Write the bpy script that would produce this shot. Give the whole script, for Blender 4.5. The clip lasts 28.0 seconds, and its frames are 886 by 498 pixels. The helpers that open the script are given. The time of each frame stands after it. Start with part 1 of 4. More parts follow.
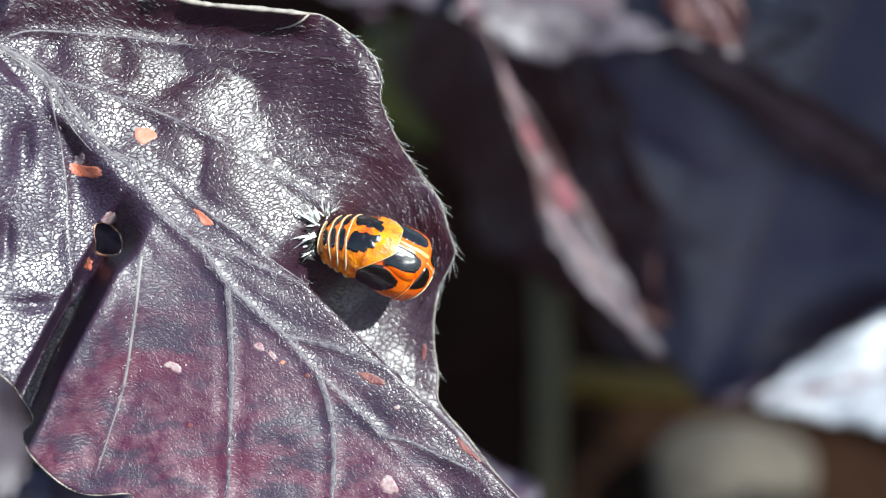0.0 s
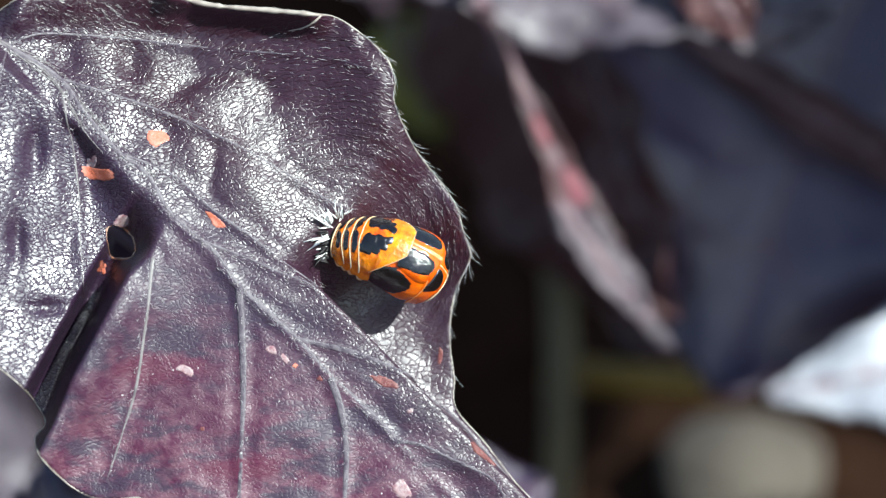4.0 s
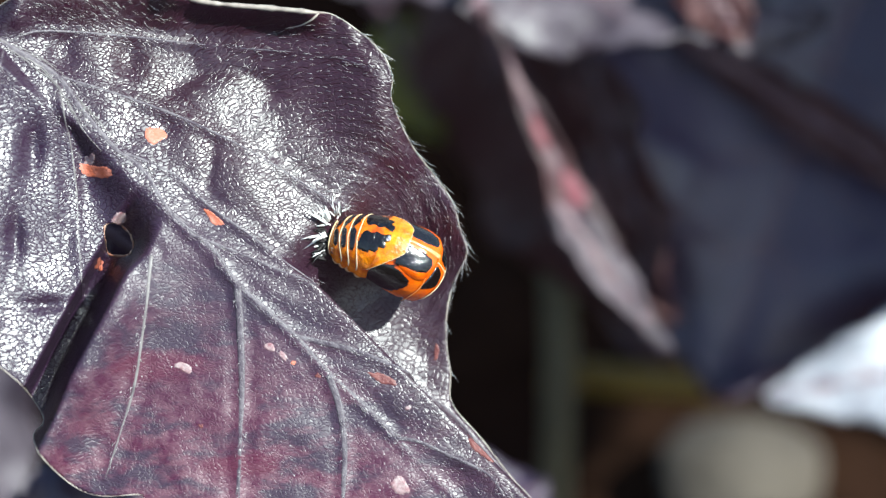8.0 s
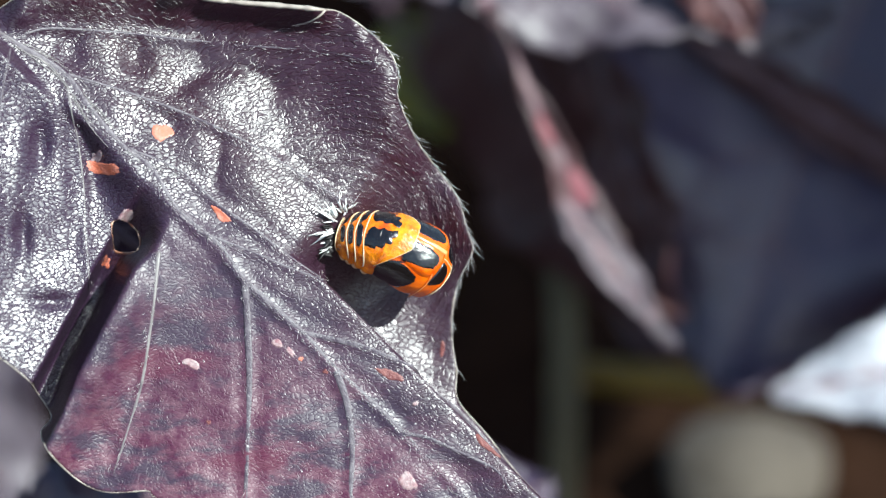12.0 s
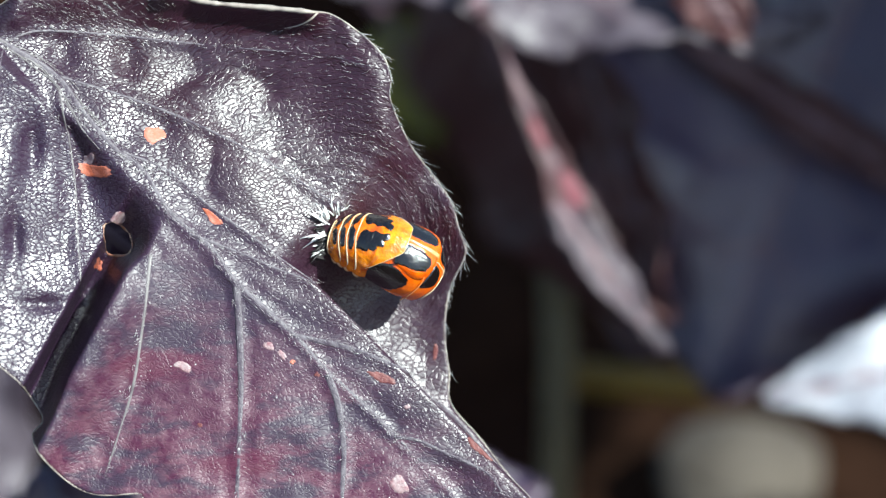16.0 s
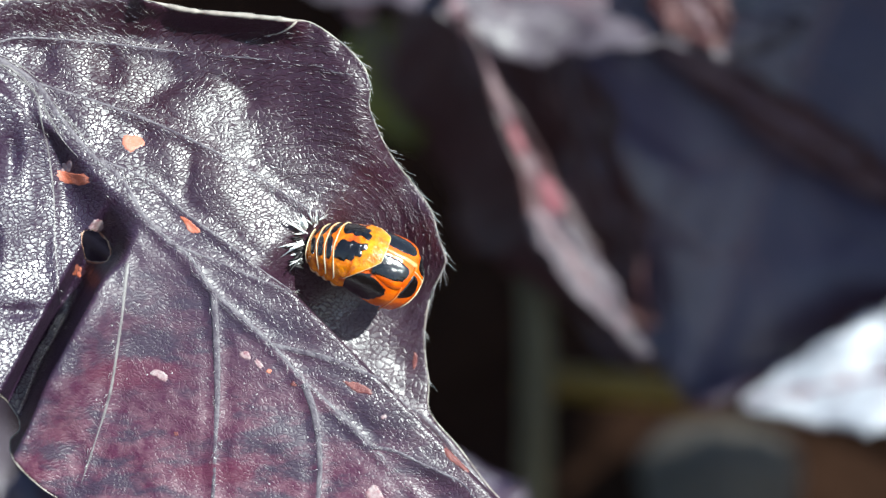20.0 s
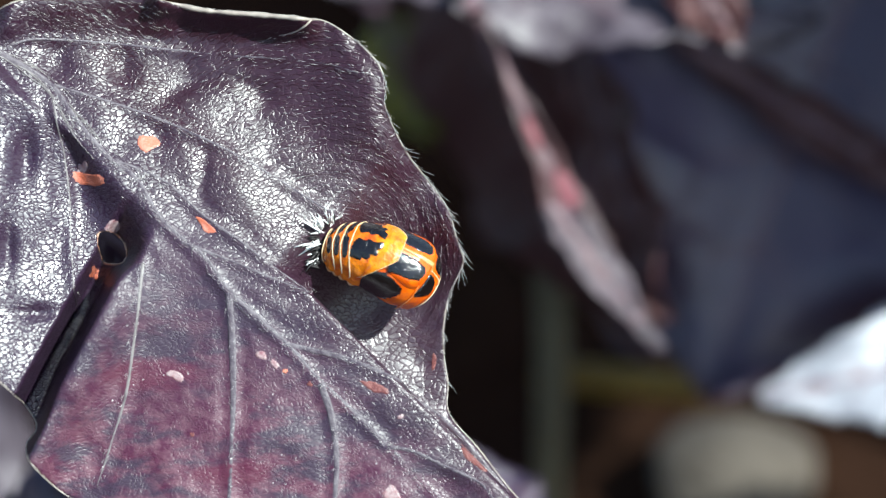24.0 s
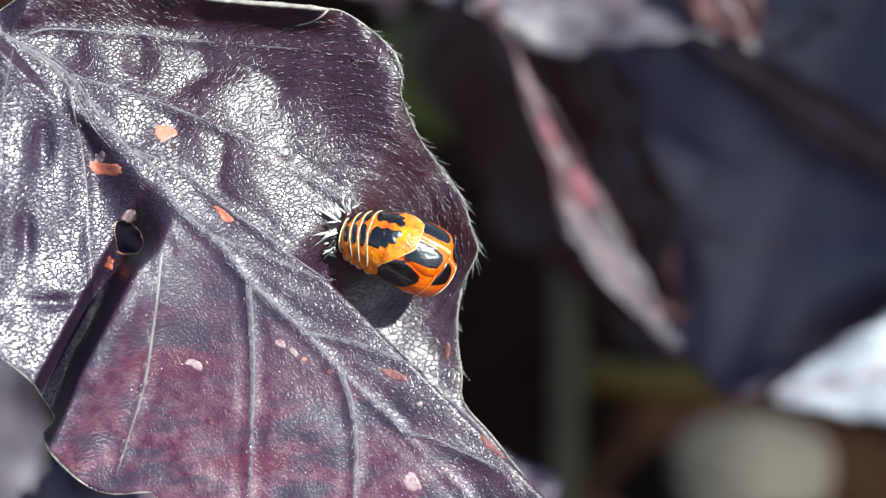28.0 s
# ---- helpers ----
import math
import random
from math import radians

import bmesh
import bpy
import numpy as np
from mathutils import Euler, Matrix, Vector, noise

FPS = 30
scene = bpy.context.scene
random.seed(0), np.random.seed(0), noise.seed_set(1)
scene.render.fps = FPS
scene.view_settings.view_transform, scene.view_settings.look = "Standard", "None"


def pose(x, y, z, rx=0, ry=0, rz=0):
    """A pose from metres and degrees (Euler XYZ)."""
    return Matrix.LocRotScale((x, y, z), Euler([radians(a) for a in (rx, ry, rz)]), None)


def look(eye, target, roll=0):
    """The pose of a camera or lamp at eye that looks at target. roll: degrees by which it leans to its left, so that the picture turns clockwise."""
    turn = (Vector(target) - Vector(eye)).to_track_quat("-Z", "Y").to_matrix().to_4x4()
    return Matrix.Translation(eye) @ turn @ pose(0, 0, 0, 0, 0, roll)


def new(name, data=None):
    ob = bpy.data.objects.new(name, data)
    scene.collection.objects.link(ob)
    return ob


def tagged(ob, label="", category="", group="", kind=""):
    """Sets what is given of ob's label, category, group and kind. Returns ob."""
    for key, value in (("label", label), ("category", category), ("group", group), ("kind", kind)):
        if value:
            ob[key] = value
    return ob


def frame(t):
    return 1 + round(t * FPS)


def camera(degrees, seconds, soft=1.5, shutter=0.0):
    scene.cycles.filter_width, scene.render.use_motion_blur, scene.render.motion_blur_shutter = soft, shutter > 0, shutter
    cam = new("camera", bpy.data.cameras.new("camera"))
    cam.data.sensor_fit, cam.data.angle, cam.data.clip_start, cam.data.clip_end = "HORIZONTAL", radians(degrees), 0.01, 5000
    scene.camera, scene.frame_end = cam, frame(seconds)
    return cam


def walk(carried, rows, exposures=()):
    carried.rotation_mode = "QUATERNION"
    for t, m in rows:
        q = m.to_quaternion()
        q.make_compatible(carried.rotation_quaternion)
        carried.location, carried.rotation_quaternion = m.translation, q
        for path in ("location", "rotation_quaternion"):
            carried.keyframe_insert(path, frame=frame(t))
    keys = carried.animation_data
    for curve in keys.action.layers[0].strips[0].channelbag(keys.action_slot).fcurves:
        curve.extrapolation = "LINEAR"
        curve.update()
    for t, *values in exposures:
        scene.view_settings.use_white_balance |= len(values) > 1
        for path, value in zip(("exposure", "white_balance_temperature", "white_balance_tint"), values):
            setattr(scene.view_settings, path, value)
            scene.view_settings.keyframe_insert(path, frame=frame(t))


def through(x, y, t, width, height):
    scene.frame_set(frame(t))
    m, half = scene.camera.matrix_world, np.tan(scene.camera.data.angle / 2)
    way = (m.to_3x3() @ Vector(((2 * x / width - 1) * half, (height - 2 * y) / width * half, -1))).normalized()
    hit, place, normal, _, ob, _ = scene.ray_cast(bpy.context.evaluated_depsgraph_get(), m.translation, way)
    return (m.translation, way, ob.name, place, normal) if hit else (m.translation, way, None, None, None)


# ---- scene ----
# A ladybird pupa on a dark purple leaf, in sunlight. Lengths in the plan are millimetres, MM turns them into metres.
MM = 0.001
REACH = 116.26                      # from the eye to the leaf, mm
TWIG = pose(0, 0, 0.085, 55, 0, 0)  # x to the right, y up along the leaf, z out of the leaf
PIVOT = Vector((-9.0, 0.0, 2.0)) * MM

# seconds, turn to the left, tilt upwards (degrees)
CAMERA_TURNS = [
    (0, -0.216, 0.089), (0.5, -0.148, 0.079), (1, -0.286, 0.138), (1.5, -0.187, 0.059), (2, -0.138, 0.010), (2.5, 0.000, -0.059),
    (3, 0.019, -0.019), (3.5, 0.040, -0.059), (5.5, 0.019, 0.000), (6, -0.040, 0.019), (6.5, -0.079, 0.010), (7, -0.099, 0.010),
    (7.5, -0.069, 0.010), (8, 0.000, 0.000), (8.5, 0.030, 0.000), (9, 0.030, -0.010), (9.5, 0.099, -0.039), (10, 0.119, -0.039),
    (10.5, 0.109, -0.039), (11, 0.109, -0.059), (11.5, 0.138, -0.059), (12, 0.138, -0.059), (12.5, 0.128, -0.039), (14.5, 0.099, -0.019),
    (15, 0.020, -0.010), (15.5, -0.010, 0.000), (16, -0.030, 0.010), (16.5, -0.059, 0.000), (17, -0.088, 0.010), (17.5, -0.119, 0.010),
    (18, -0.157, 0.030), (18.5, -0.178, 0.040), (19, -0.287, 0.069), (19.5, -0.414, 0.109), (20, -0.513, 0.128), (20.5, -0.562, 0.148),
    (22.5, -0.631, 0.198), (23, -0.414, 0.119), (23.5, -0.316, 0.119), (24, -0.159, 0.000), (24.5, -0.079, 0.021), (25, 0.000, 0.000),
    (25.5, 0.019, -0.019), (26, 0.099, 0.000), (26.5, 0.119, -0.019), (27, 0.138, -0.040), (27.5, 0.178, -0.058), (28, 0.198, -0.040),
]
cam = camera(20.0, 28.0, soft=1.35)
cam.data.dof.use_dof = True
cam.data.dof.focus_distance = 0.1146
cam.data.dof.aperture_fstop = 30.0
walk(cam, [(t, TWIG @ Matrix.Translation((0, 0, REACH * MM)) @ Matrix.Rotation(radians(a), 4, "Y") @ Matrix.Rotation(radians(b), 4, "X"))
           for t, a, b in CAMERA_TURNS], exposures=[(0.0, 0.80, 6200, 0), (28.0, 0.80, 6200, 0)])

# ---- light ----
SUN_WAY = TWIG.to_3x3() @ Vector((0.56, 0.40, 0.73)).normalized()   # towards the sun
sun = new("sun", bpy.data.lights.new("sun", "SUN"))
sun.data.energy, sun.data.angle, sun.data.color = 5.0, radians(0.53), (0.99, 1.0, 0.96)
sun.matrix_world = look((0, 0, 0), tuple(-SUN_WAY))
sun.location = SUN_WAY * 2
sky_world = bpy.data.worlds.new("sky")
scene.world = sky_world
sky_world.use_nodes = True
_n = sky_world.node_tree.nodes
_sky = _n.new("ShaderNodeTexSky")
_sky.sky_type, _sky.sun_disc = "NISHITA", False
_sky.sun_elevation = math.asin(SUN_WAY.z)
_sky.sun_rotation = math.atan2(SUN_WAY.x, SUN_WAY.y)
_n["Background"].inputs["Strength"].default_value = 0.095
sky_world.node_tree.links.new(_sky.outputs[0], _n["Background"].inputs["Color"])


# ---- materials ----
class Nodes:
    """A node material: short names for the nodes that the surfaces here need. Texture space is millimetres."""

    def __init__(self, name):
        self.mat = bpy.data.materials.new(name)
        self.mat.use_nodes = True
        self.tree = self.mat.node_tree
        self.bsdf = self.tree.nodes["Principled BSDF"]
        self.out = self.tree.nodes["Material Output"]
        coord = self.add("ShaderNodeTexCoord")
        grow = self.add("ShaderNodeVectorMath", operation="SCALE")
        grow.inputs["Scale"].default_value = 1000.0
        self.link(coord.outputs["Object"], grow.inputs[0])
        self.mm = grow.outputs[0]

    def add(self, kind, operation="", feature="", data_type=""):
        node = self.tree.nodes.new(kind)
        if operation:
            node.operation = operation
        if feature:
            node.feature = feature
        if data_type:
            node.data_type = data_type
        return node

    def link(self, a, b):
        self.tree.links.new(a, b)

    def noise(self, scale, detail=4.0, rough=0.55, where=None):
        n = self.add("ShaderNodeTexNoise")
        n.inputs["Scale"].default_value, n.inputs["Detail"].default_value, n.inputs["Roughness"].default_value = scale, detail, rough
        self.link(where or self.mm, n.inputs["Vector"])
        return n.outputs["Fac"]

    def squash(self, turn, sx, sy, sz=1.0):
        m = self.add("ShaderNodeMapping")
        m.inputs["Rotation"].default_value = (0, 0, radians(turn))
        m.inputs["Scale"].default_value = (sx, sy, sz)
        self.link(self.mm, m.inputs["Vector"])
        return m.outputs[0]

    def cells(self, scale, where=None, feature="DISTANCE_TO_EDGE", random_=1.0):
        v = self.add("ShaderNodeTexVoronoi", feature=feature)
        v.inputs["Scale"].default_value = scale
        v.inputs["Randomness"].default_value = random_
        self.link(where or self.mm, v.inputs["Vector"])
        return v.outputs["Distance"]

    def ramp(self, fac, *stops):
        r = self.add("ShaderNodeValToRGB")
        while len(r.color_ramp.elements) < len(stops):
            r.color_ramp.elements.new(0.5)
        for e, (p, c) in zip(r.color_ramp.elements, stops):
            e.position, e.color = p, (*c, 1.0) if len(c) == 3 else c
        self.link(fac, r.inputs["Fac"])
        return r.outputs["Color"]

    def span(self, fac, a, b, c, d, soft=False):
        m = self.add("ShaderNodeMapRange")
        if soft:
            m.interpolation_type = "SMOOTHSTEP"
        for key, value in zip(("From Min", "From Max", "To Min", "To Max"), (a, b, c, d)):
            m.inputs[key].default_value = value
        self.link(fac, m.inputs["Value"])
        return m.outputs[0]

    def math(self, op, a, b):
        m = self.add("ShaderNodeMath", operation=op)
        for k, x in enumerate((a, b)):
            if isinstance(x, (int, float)):
                m.inputs[k].default_value = x
            else:
                self.link(x, m.inputs[k])
        return m.outputs[0]

    def mix(self, fac, a, b):
        m = self.add("ShaderNodeMix", data_type="RGBA")
        for key, x in (("Factor", fac), ("A", a), ("B", b)):
            socket = [s for s in m.inputs if s.name == key and s.enabled and (key == "Factor" or s.type == "RGBA")][0]
            if isinstance(x, (int, float)):
                socket.default_value = x
            elif isinstance(x, tuple):
                socket.default_value = (*x, 1.0)
            else:
                self.link(x, socket)
        return [s for s in m.outputs if s.type == "RGBA"][0]

    def bump(self, height, distance, strength=1.0, normal=None):
        b = self.add("ShaderNodeBump")
        b.inputs["Distance"].default_value, b.inputs["Strength"].default_value = distance, strength
        self.link(height, b.inputs["Height"])
        if normal:
            self.link(normal, b.inputs["Normal"])
        return b.outputs[0]

    def finish(self, colour=None, rough=None, normal=None, metal=0.0, spec=0.5, coat=0.0, glow_through=0.0, through=(0.3, 0.03, 0.06)):
        b = self.bsdf.inputs
        for key, x in (("Base Color", colour), ("Roughness", rough)):
            if isinstance(x, tuple):
                b[key].default_value = (*x, 1.0)
            elif isinstance(x, (int, float)):
                b[key].default_value = x
            elif x is not None:
                self.link(x, b[key])
        if normal:
            self.link(normal, b["Normal"])
        b["Metallic"].default_value, b["Specular IOR Level"].default_value = metal, spec
        b["Coat Weight"].default_value, b["Coat Roughness"].default_value = coat, 0.14
        if glow_through:
            t = self.add("ShaderNodeBsdfTranslucent")
            t.inputs["Color"].default_value = (*through, 1.0)
            m = self.add("ShaderNodeMixShader")
            m.inputs[0].default_value = glow_through
            self.link(self.bsdf.outputs[0], m.inputs[1])
            self.link(t.outputs[0], m.inputs[2])
            self.link(m.outputs[0], self.out.inputs["Surface"])
        return self.mat


def blade_material():
    """Dark purple leaf skin: small raised cells between fine veins, redder towards the lower margin, glossy."""
    n = Nodes("leaf_skin")
    warp = n.add("ShaderNodeVectorMath", operation="MULTIPLY_ADD")
    wob = n.add("ShaderNodeTexNoise")
    wob.inputs["Scale"].default_value = 0.9
    n.link(n.mm, wob.inputs["Vector"])
    n.link(wob.outputs["Color"], warp.inputs[0])
    warp.inputs[1].default_value = (0.9, 0.9, 0.0)
    base = n.squash(40, 1.0, 1.35, 0.0)
    n.link(base, warp.inputs[2])
    split = n.add("ShaderNodeSeparateXYZ")
    n.link(n.mm, split.inputs[0])
    half = n.math("ADD", n.math("MULTIPLY", split.outputs["X"], 0.709), n.math("MULTIPLY", split.outputs["Y"], 0.705))
    outer = n.span(half, -3.4, -1.8, 0.0, 1.0)          # towards the upper margin the cells stand in bowed rows
    wave = n.span(n.noise(0.8, 2.0), 0.3, 0.7, -0.45, 0.45)
    dx, dy = n.math("ADD", split.outputs["X"], 4.9), n.math("ADD", split.outputs["Y"], -0.2)
    turn = n.math("ARCTAN2", dy, dx)
    reach = n.math("SQRT", n.math("ADD", n.math("MULTIPLY", dx, dx), n.math("MULTIPLY", dy, dy)), 0.0)
    bowed = n.add("ShaderNodeCombineXYZ")
    n.link(n.math("MULTIPLY", n.math("ADD", turn, n.math("MULTIPLY", wave, 0.05)), 3.5), bowed.inputs["X"])
    n.link(n.math("MULTIPLY", n.math("ADD", reach, n.math("MULTIPLY", wave, 0.35)), 0.84), bowed.inputs["Y"])
    pleat = n.math("ADD", n.math("MULTIPLY", split.outputs["X"], 0.918), n.math("MULTIPLY", split.outputs["Y"], -0.4975))
    round_cells, row_cells = n.cells(4.7, warp.outputs[0], random_=0.8), n.cells(6.0, bowed.outputs[0], random_=0.72)
    # larger scales in the hollow below the pupa
    hollow = n.span(n.math("SUBTRACT", n.math("MULTIPLY", split.outputs["X"], 0.705), n.math("MULTIPLY", split.outputs["Y"], 0.709)), -0.6, 0.4, 0.0, 1.0)
    hollow = n.math("MULTIPLY", hollow, n.span(half, -5.4, -4.9, 0.0, 1.0))
    round_cells = n.math("ADD", n.math("MULTIPLY", round_cells, n.math("SUBTRACT", 1.0, hollow)), n.math("MULTIPLY", n.cells(3.1, warp.outputs[0], random_=0.9), hollow))
    edge = n.math("ADD", n.math("MULTIPLY", round_cells, n.math("SUBTRACT", 1.0, outer)), n.math("MULTIPLY", row_cells, outer))
    fine = n.cells(13.0, warp.outputs[0])
    cell = n.math("ADD", n.math("MULTIPLY", n.span(edge, -0.03, 0.17, 0.0, 1.0, True), 0.95), n.math("MULTIPLY", n.span(edge, 0.0, 0.40, 0.0, 1.0), 0.14))
    small = n.span(fine, 0.0, 0.2, 0.0, 1.0)
    grain, lumps = n.noise(9.0, 3.0), n.noise(3.1, 2.0)
    ridge = n.span(n.math("SINE", n.math("MULTIPLY", n.math("ADD", reach, n.math("MULTIPLY", wave, 0.5)), 25.0), 0.0), 0.4, 1.0, 0.0, 1.0, True)
    dash = n.add("ShaderNodeCombineXYZ")
    n.link(n.math("MULTIPLY", turn, 7.5), dash.inputs["X"])
    n.link(n.math("MULTIPLY", reach, 3.5), dash.inputs["Y"])
    ridge = n.math("MULTIPLY", n.math("MULTIPLY", ridge, n.span(n.noise(1.6, 1.0, where=dash.outputs[0]), 0.47, 0.57, 0.0, 1.0, True)), outer)
    # pigment: blotches of wine red, strongest in the lower panels
    low = n.math("MULTIPLY", n.span(pleat, -13.6, -11.0, 0.0, 1.0), n.span(half, -5.3, -10.0, 0.15, 1.0))
    relief = n.math("ADD", n.math("ADD", n.math("ADD", n.math("MULTIPLY", cell, n.span(outer, 0.0, 1.0, 0.8, 0.42)), n.math("MULTIPLY", ridge, 0.75)), n.math("MULTIPLY", lumps, 0.09)), n.math("ADD", n.math("MULTIPLY", small, 0.05), n.math("MULTIPLY", grain, 0.08)))
    normal = n.bump(n.math("MULTIPLY", relief, n.math("ADD", n.span(low, 0.0, 0.7, 1.0, 0.72), n.math("MULTIPLY", outer, 0.8))), 0.000018, 1.0)
    blot = n.noise(0.75, 6.0, 0.66, n.squash(0, 0.4, 1.0))
    red = n.math("MULTIPLY", n.math("MULTIPLY", low, n.span(split.outputs["Y"], -1.0, -9.0, 0.25, 1.0)), n.span(blot, 0.41, 0.53, 0.05, 1.0))
    dark = n.mix(n.span(n.noise(0.7, 4.0), 0.3, 0.7, 0.0, 1.0), (0.025, 0.0062, 0.014), (0.033, 0.010, 0.021))
    dark = n.mix(n.span(half, -4.0, -9.0, 0.0, 1.0), dark, (0.031, 0.014, 0.034))
    dark = n.mix(n.span(low, 0.1, 0.8, 0.0, 1.0), dark, (0.036, 0.020, 0.041))
    wine = n.mix(n.span(n.noise(1.5, 5.0, 0.65), 0.40, 0.62, 0.0, 1.0), (0.072, 0.008, 0.034), (0.145, 0.060, 0.086))
    colour = n.mix(red, dark, wine)
    # stains of raw wine red round the scars
    for cx, cy, rx, ry in ((-12.6, -5.2, 1.9, 0.75), (-9.0, -9.6, 1.8, 0.5)):
        far = n.math("ADD", n.math("POWER", n.math("DIVIDE", n.math("ADD", split.outputs["X"], -cx), rx), 2.0), n.math("POWER", n.math("DIVIDE", n.math("ADD", split.outputs["Y"], -cy), ry), 2.0))
        far = n.math("ADD", far, n.span(blot, 0.3, 0.7, 0.9, -0.9))
        colour = n.mix(n.span(far, 0.1, 1.6, 0.6, 0.0, True), colour, (0.095, 0.009, 0.032))
    rough = n.math("ADD", n.span(n.noise(1.6, 4.0), 0.3, 0.7, 0.33, 0.41), n.math("ADD", n.math("MULTIPLY", low, 0.10), n.math("MULTIPLY", outer, -0.04)))
    joint = n.math("MULTIPLY", n.math("MULTIPLY", n.math("SUBTRACT", 1.0, outer), n.span(low, 0.0, 0.5, 1.0, 0.0)), n.span(edge, 0.0, 0.10, 0.8, 0.0, True))
    n.link(n.math("SUBTRACT", n.math("SUBTRACT", n.span(low, 0.1, 0.7, 1.0, 0.52), n.span(half, -2.2, 0.2, 0.0, 0.36)), joint), n.bsdf.inputs["Specular IOR Level"])   # specular level cut towards the upper margin and in the joints, to draw them dark
    n.bsdf.inputs["IOR"].default_value = 1.57
    return n.finish(colour, rough, normal, spec=1.0, glow_through=0.06)


def vein_material():
    """Grey-lilac veins with the blade's own small cells, frosted by short hairs."""
    n = Nodes("vein_skin")
    cell = n.span(n.cells(4.6, random_=0.9), 0.0, 0.16, 0.0, 1.0)
    streak = n.noise(2.2, 5.0, 0.6)
    colour = n.mix(n.span(streak, 0.38, 0.66, 0.0, 1.0), (0.055, 0.037, 0.055), (0.16, 0.137, 0.155))
    height = n.math("ADD", n.math("MULTIPLY", cell, 0.45), n.math("ADD", n.math("MULTIPLY", streak, 1.0), n.noise(9.0, 4.0)))
    return n.finish(colour, n.span(streak, 0.35, 0.65, 0.40, 0.58), n.bump(height, 0.000014), spec=0.6)


def plain_material(name, a, b, scale, rough=0.5, relief=0.0, spec=0.5, coat=0.0, glow_through=0.0, through=(0.3, 0.03, 0.06), relief_scale=6.0):
    """Two tones in soft blotches with fine relief."""
    n = Nodes(name)
    colour = n.mix(n.span(n.noise(scale, 5.0), 0.32, 0.68, 0.0, 1.0), a, b)
    normal = n.bump(n.noise(relief_scale, 5.0), relief) if relief else None
    return n.finish(colour, n.span(n.noise(scale * 2.3, 3.0), 0.3, 0.7, rough * 0.8, min(1.0, rough * 1.2)), normal, spec=spec, coat=coat,
                    glow_through=glow_through, through=through)


SKIN = blade_material()
VEIN = vein_material()
HAIR = plain_material("leaf_hair", (0.55, 0.50, 0.50), (0.75, 0.72, 0.70), 1.0, 0.4)
RIM = plain_material("leaf_rim", (0.25, 0.20, 0.18), (0.50, 0.44, 0.38), 1.5, 0.45)
FIBRE = plain_material("vein_fibre", (0.10, 0.082, 0.09), (0.27, 0.245, 0.24), 1.2, 0.45)
BLEMISH = plain_material("blemish", (0.50, 0.12, 0.06), (0.56, 0.20, 0.145), 1.9, 0.5, 0.00004)
BLEMISH_RED = plain_material("blemish_red", (0.12, 0.028, 0.030), (0.24, 0.085, 0.075), 3.0, 0.5, 0.00004)
BLEMISH_PALE = plain_material("blemish_pale", (0.24, 0.10, 0.12), (0.46, 0.37, 0.37), 3.2, 0.5, 0.00004)
HOLE_RIM = plain_material("hole_rim", (0.30, 0.11, 0.06), (0.50, 0.36, 0.28), 1.6, 0.5, 0.00003)
ORANGE = plain_material("pupa_orange", (0.56, 0.050, 0.001), (0.97, 0.275, 0.004), 2.1, 0.24, 0.00016, coat=1.0, relief_scale=2.4)
GOLD = plain_material("pupa_gold", (0.76, 0.12, 0.002), (1.0, 0.36, 0.008), 2.3, 0.22, 0.00014, coat=1.0, relief_scale=2.6)
DEEP_ORANGE = plain_material("pupa_deep_orange", (0.60, 0.060, 0.002), (0.80, 0.15, 0.003), 1.5, 0.20, 0.00006, coat=0.5, relief_scale=2.5)
BLACK = plain_material("pupa_black", (0.003, 0.0025, 0.003), (0.008, 0.006, 0.007), 2.5, 0.13, 0.00010, relief_scale=2.6, spec=0.8, coat=0.6)
SEAM_ORANGE = plain_material("pupa_seam_orange", (0.80, 0.26, 0.06), (0.86, 0.42, 0.16), 2.0, 0.18, 0.00004, coat=1.0)
FLANK_BROWN = plain_material("pupa_flank_brown", (0.10, 0.020, 0.002), (0.30, 0.060, 0.003), 3.5, 0.3, 0.00006, coat=0.6)
SEAM = plain_material("pupa_seam", (0.75, 0.55, 0.28), (0.85, 0.72, 0.48), 2.0, 0.35)
KNOB = plain_material("pupa_knob", (0.55, 0.22, 0.06), (0.80, 0.58, 0.34), 2.5, 0.25, 0.00005, coat=0.8, glow_through=0.25, through=(0.8, 0.45, 0.2))
SPINE = plain_material("shed_white", (0.80, 0.79, 0.76), (0.90, 0.89, 0.87), 3.0, 0.5)
SHED = plain_material("shed_black", (0.008, 0.007, 0.008), (0.03, 0.025, 0.025), 3.0, 0.6, 0.00004)


# ---- mesh tools ----
def mesh_of(name, verts, faces, material, smooth=True):
    me = bpy.data.meshes.new(name)
    me.from_pydata([tuple(v) for v in verts], [], [tuple(int(i) for i in f) for f in faces])
    me.materials.append(material)
    if smooth:
        me.polygons.foreach_set("use_smooth", [True] * len(me.polygons))
    me.update()
    return me


def part(name, data, material, parent=None, label="", at=None):
    """One mesh object out of (verts, faces), in metres, under a thing or a part."""
    ob = new(name, mesh_of(name, data[0], data[1], material))
    if parent is not None:
        ob.parent = parent
    if at is not None:
        ob.matrix_basis = at
    return tagged(ob, label) if label else ob


def thing(name, label, category, at=None, group="", kind=""):
    ob = new(name)
    ob.empty_display_size = 0.002
    if at is not None:
        ob.matrix_basis = at
    return tagged(ob, label, category, group, kind)


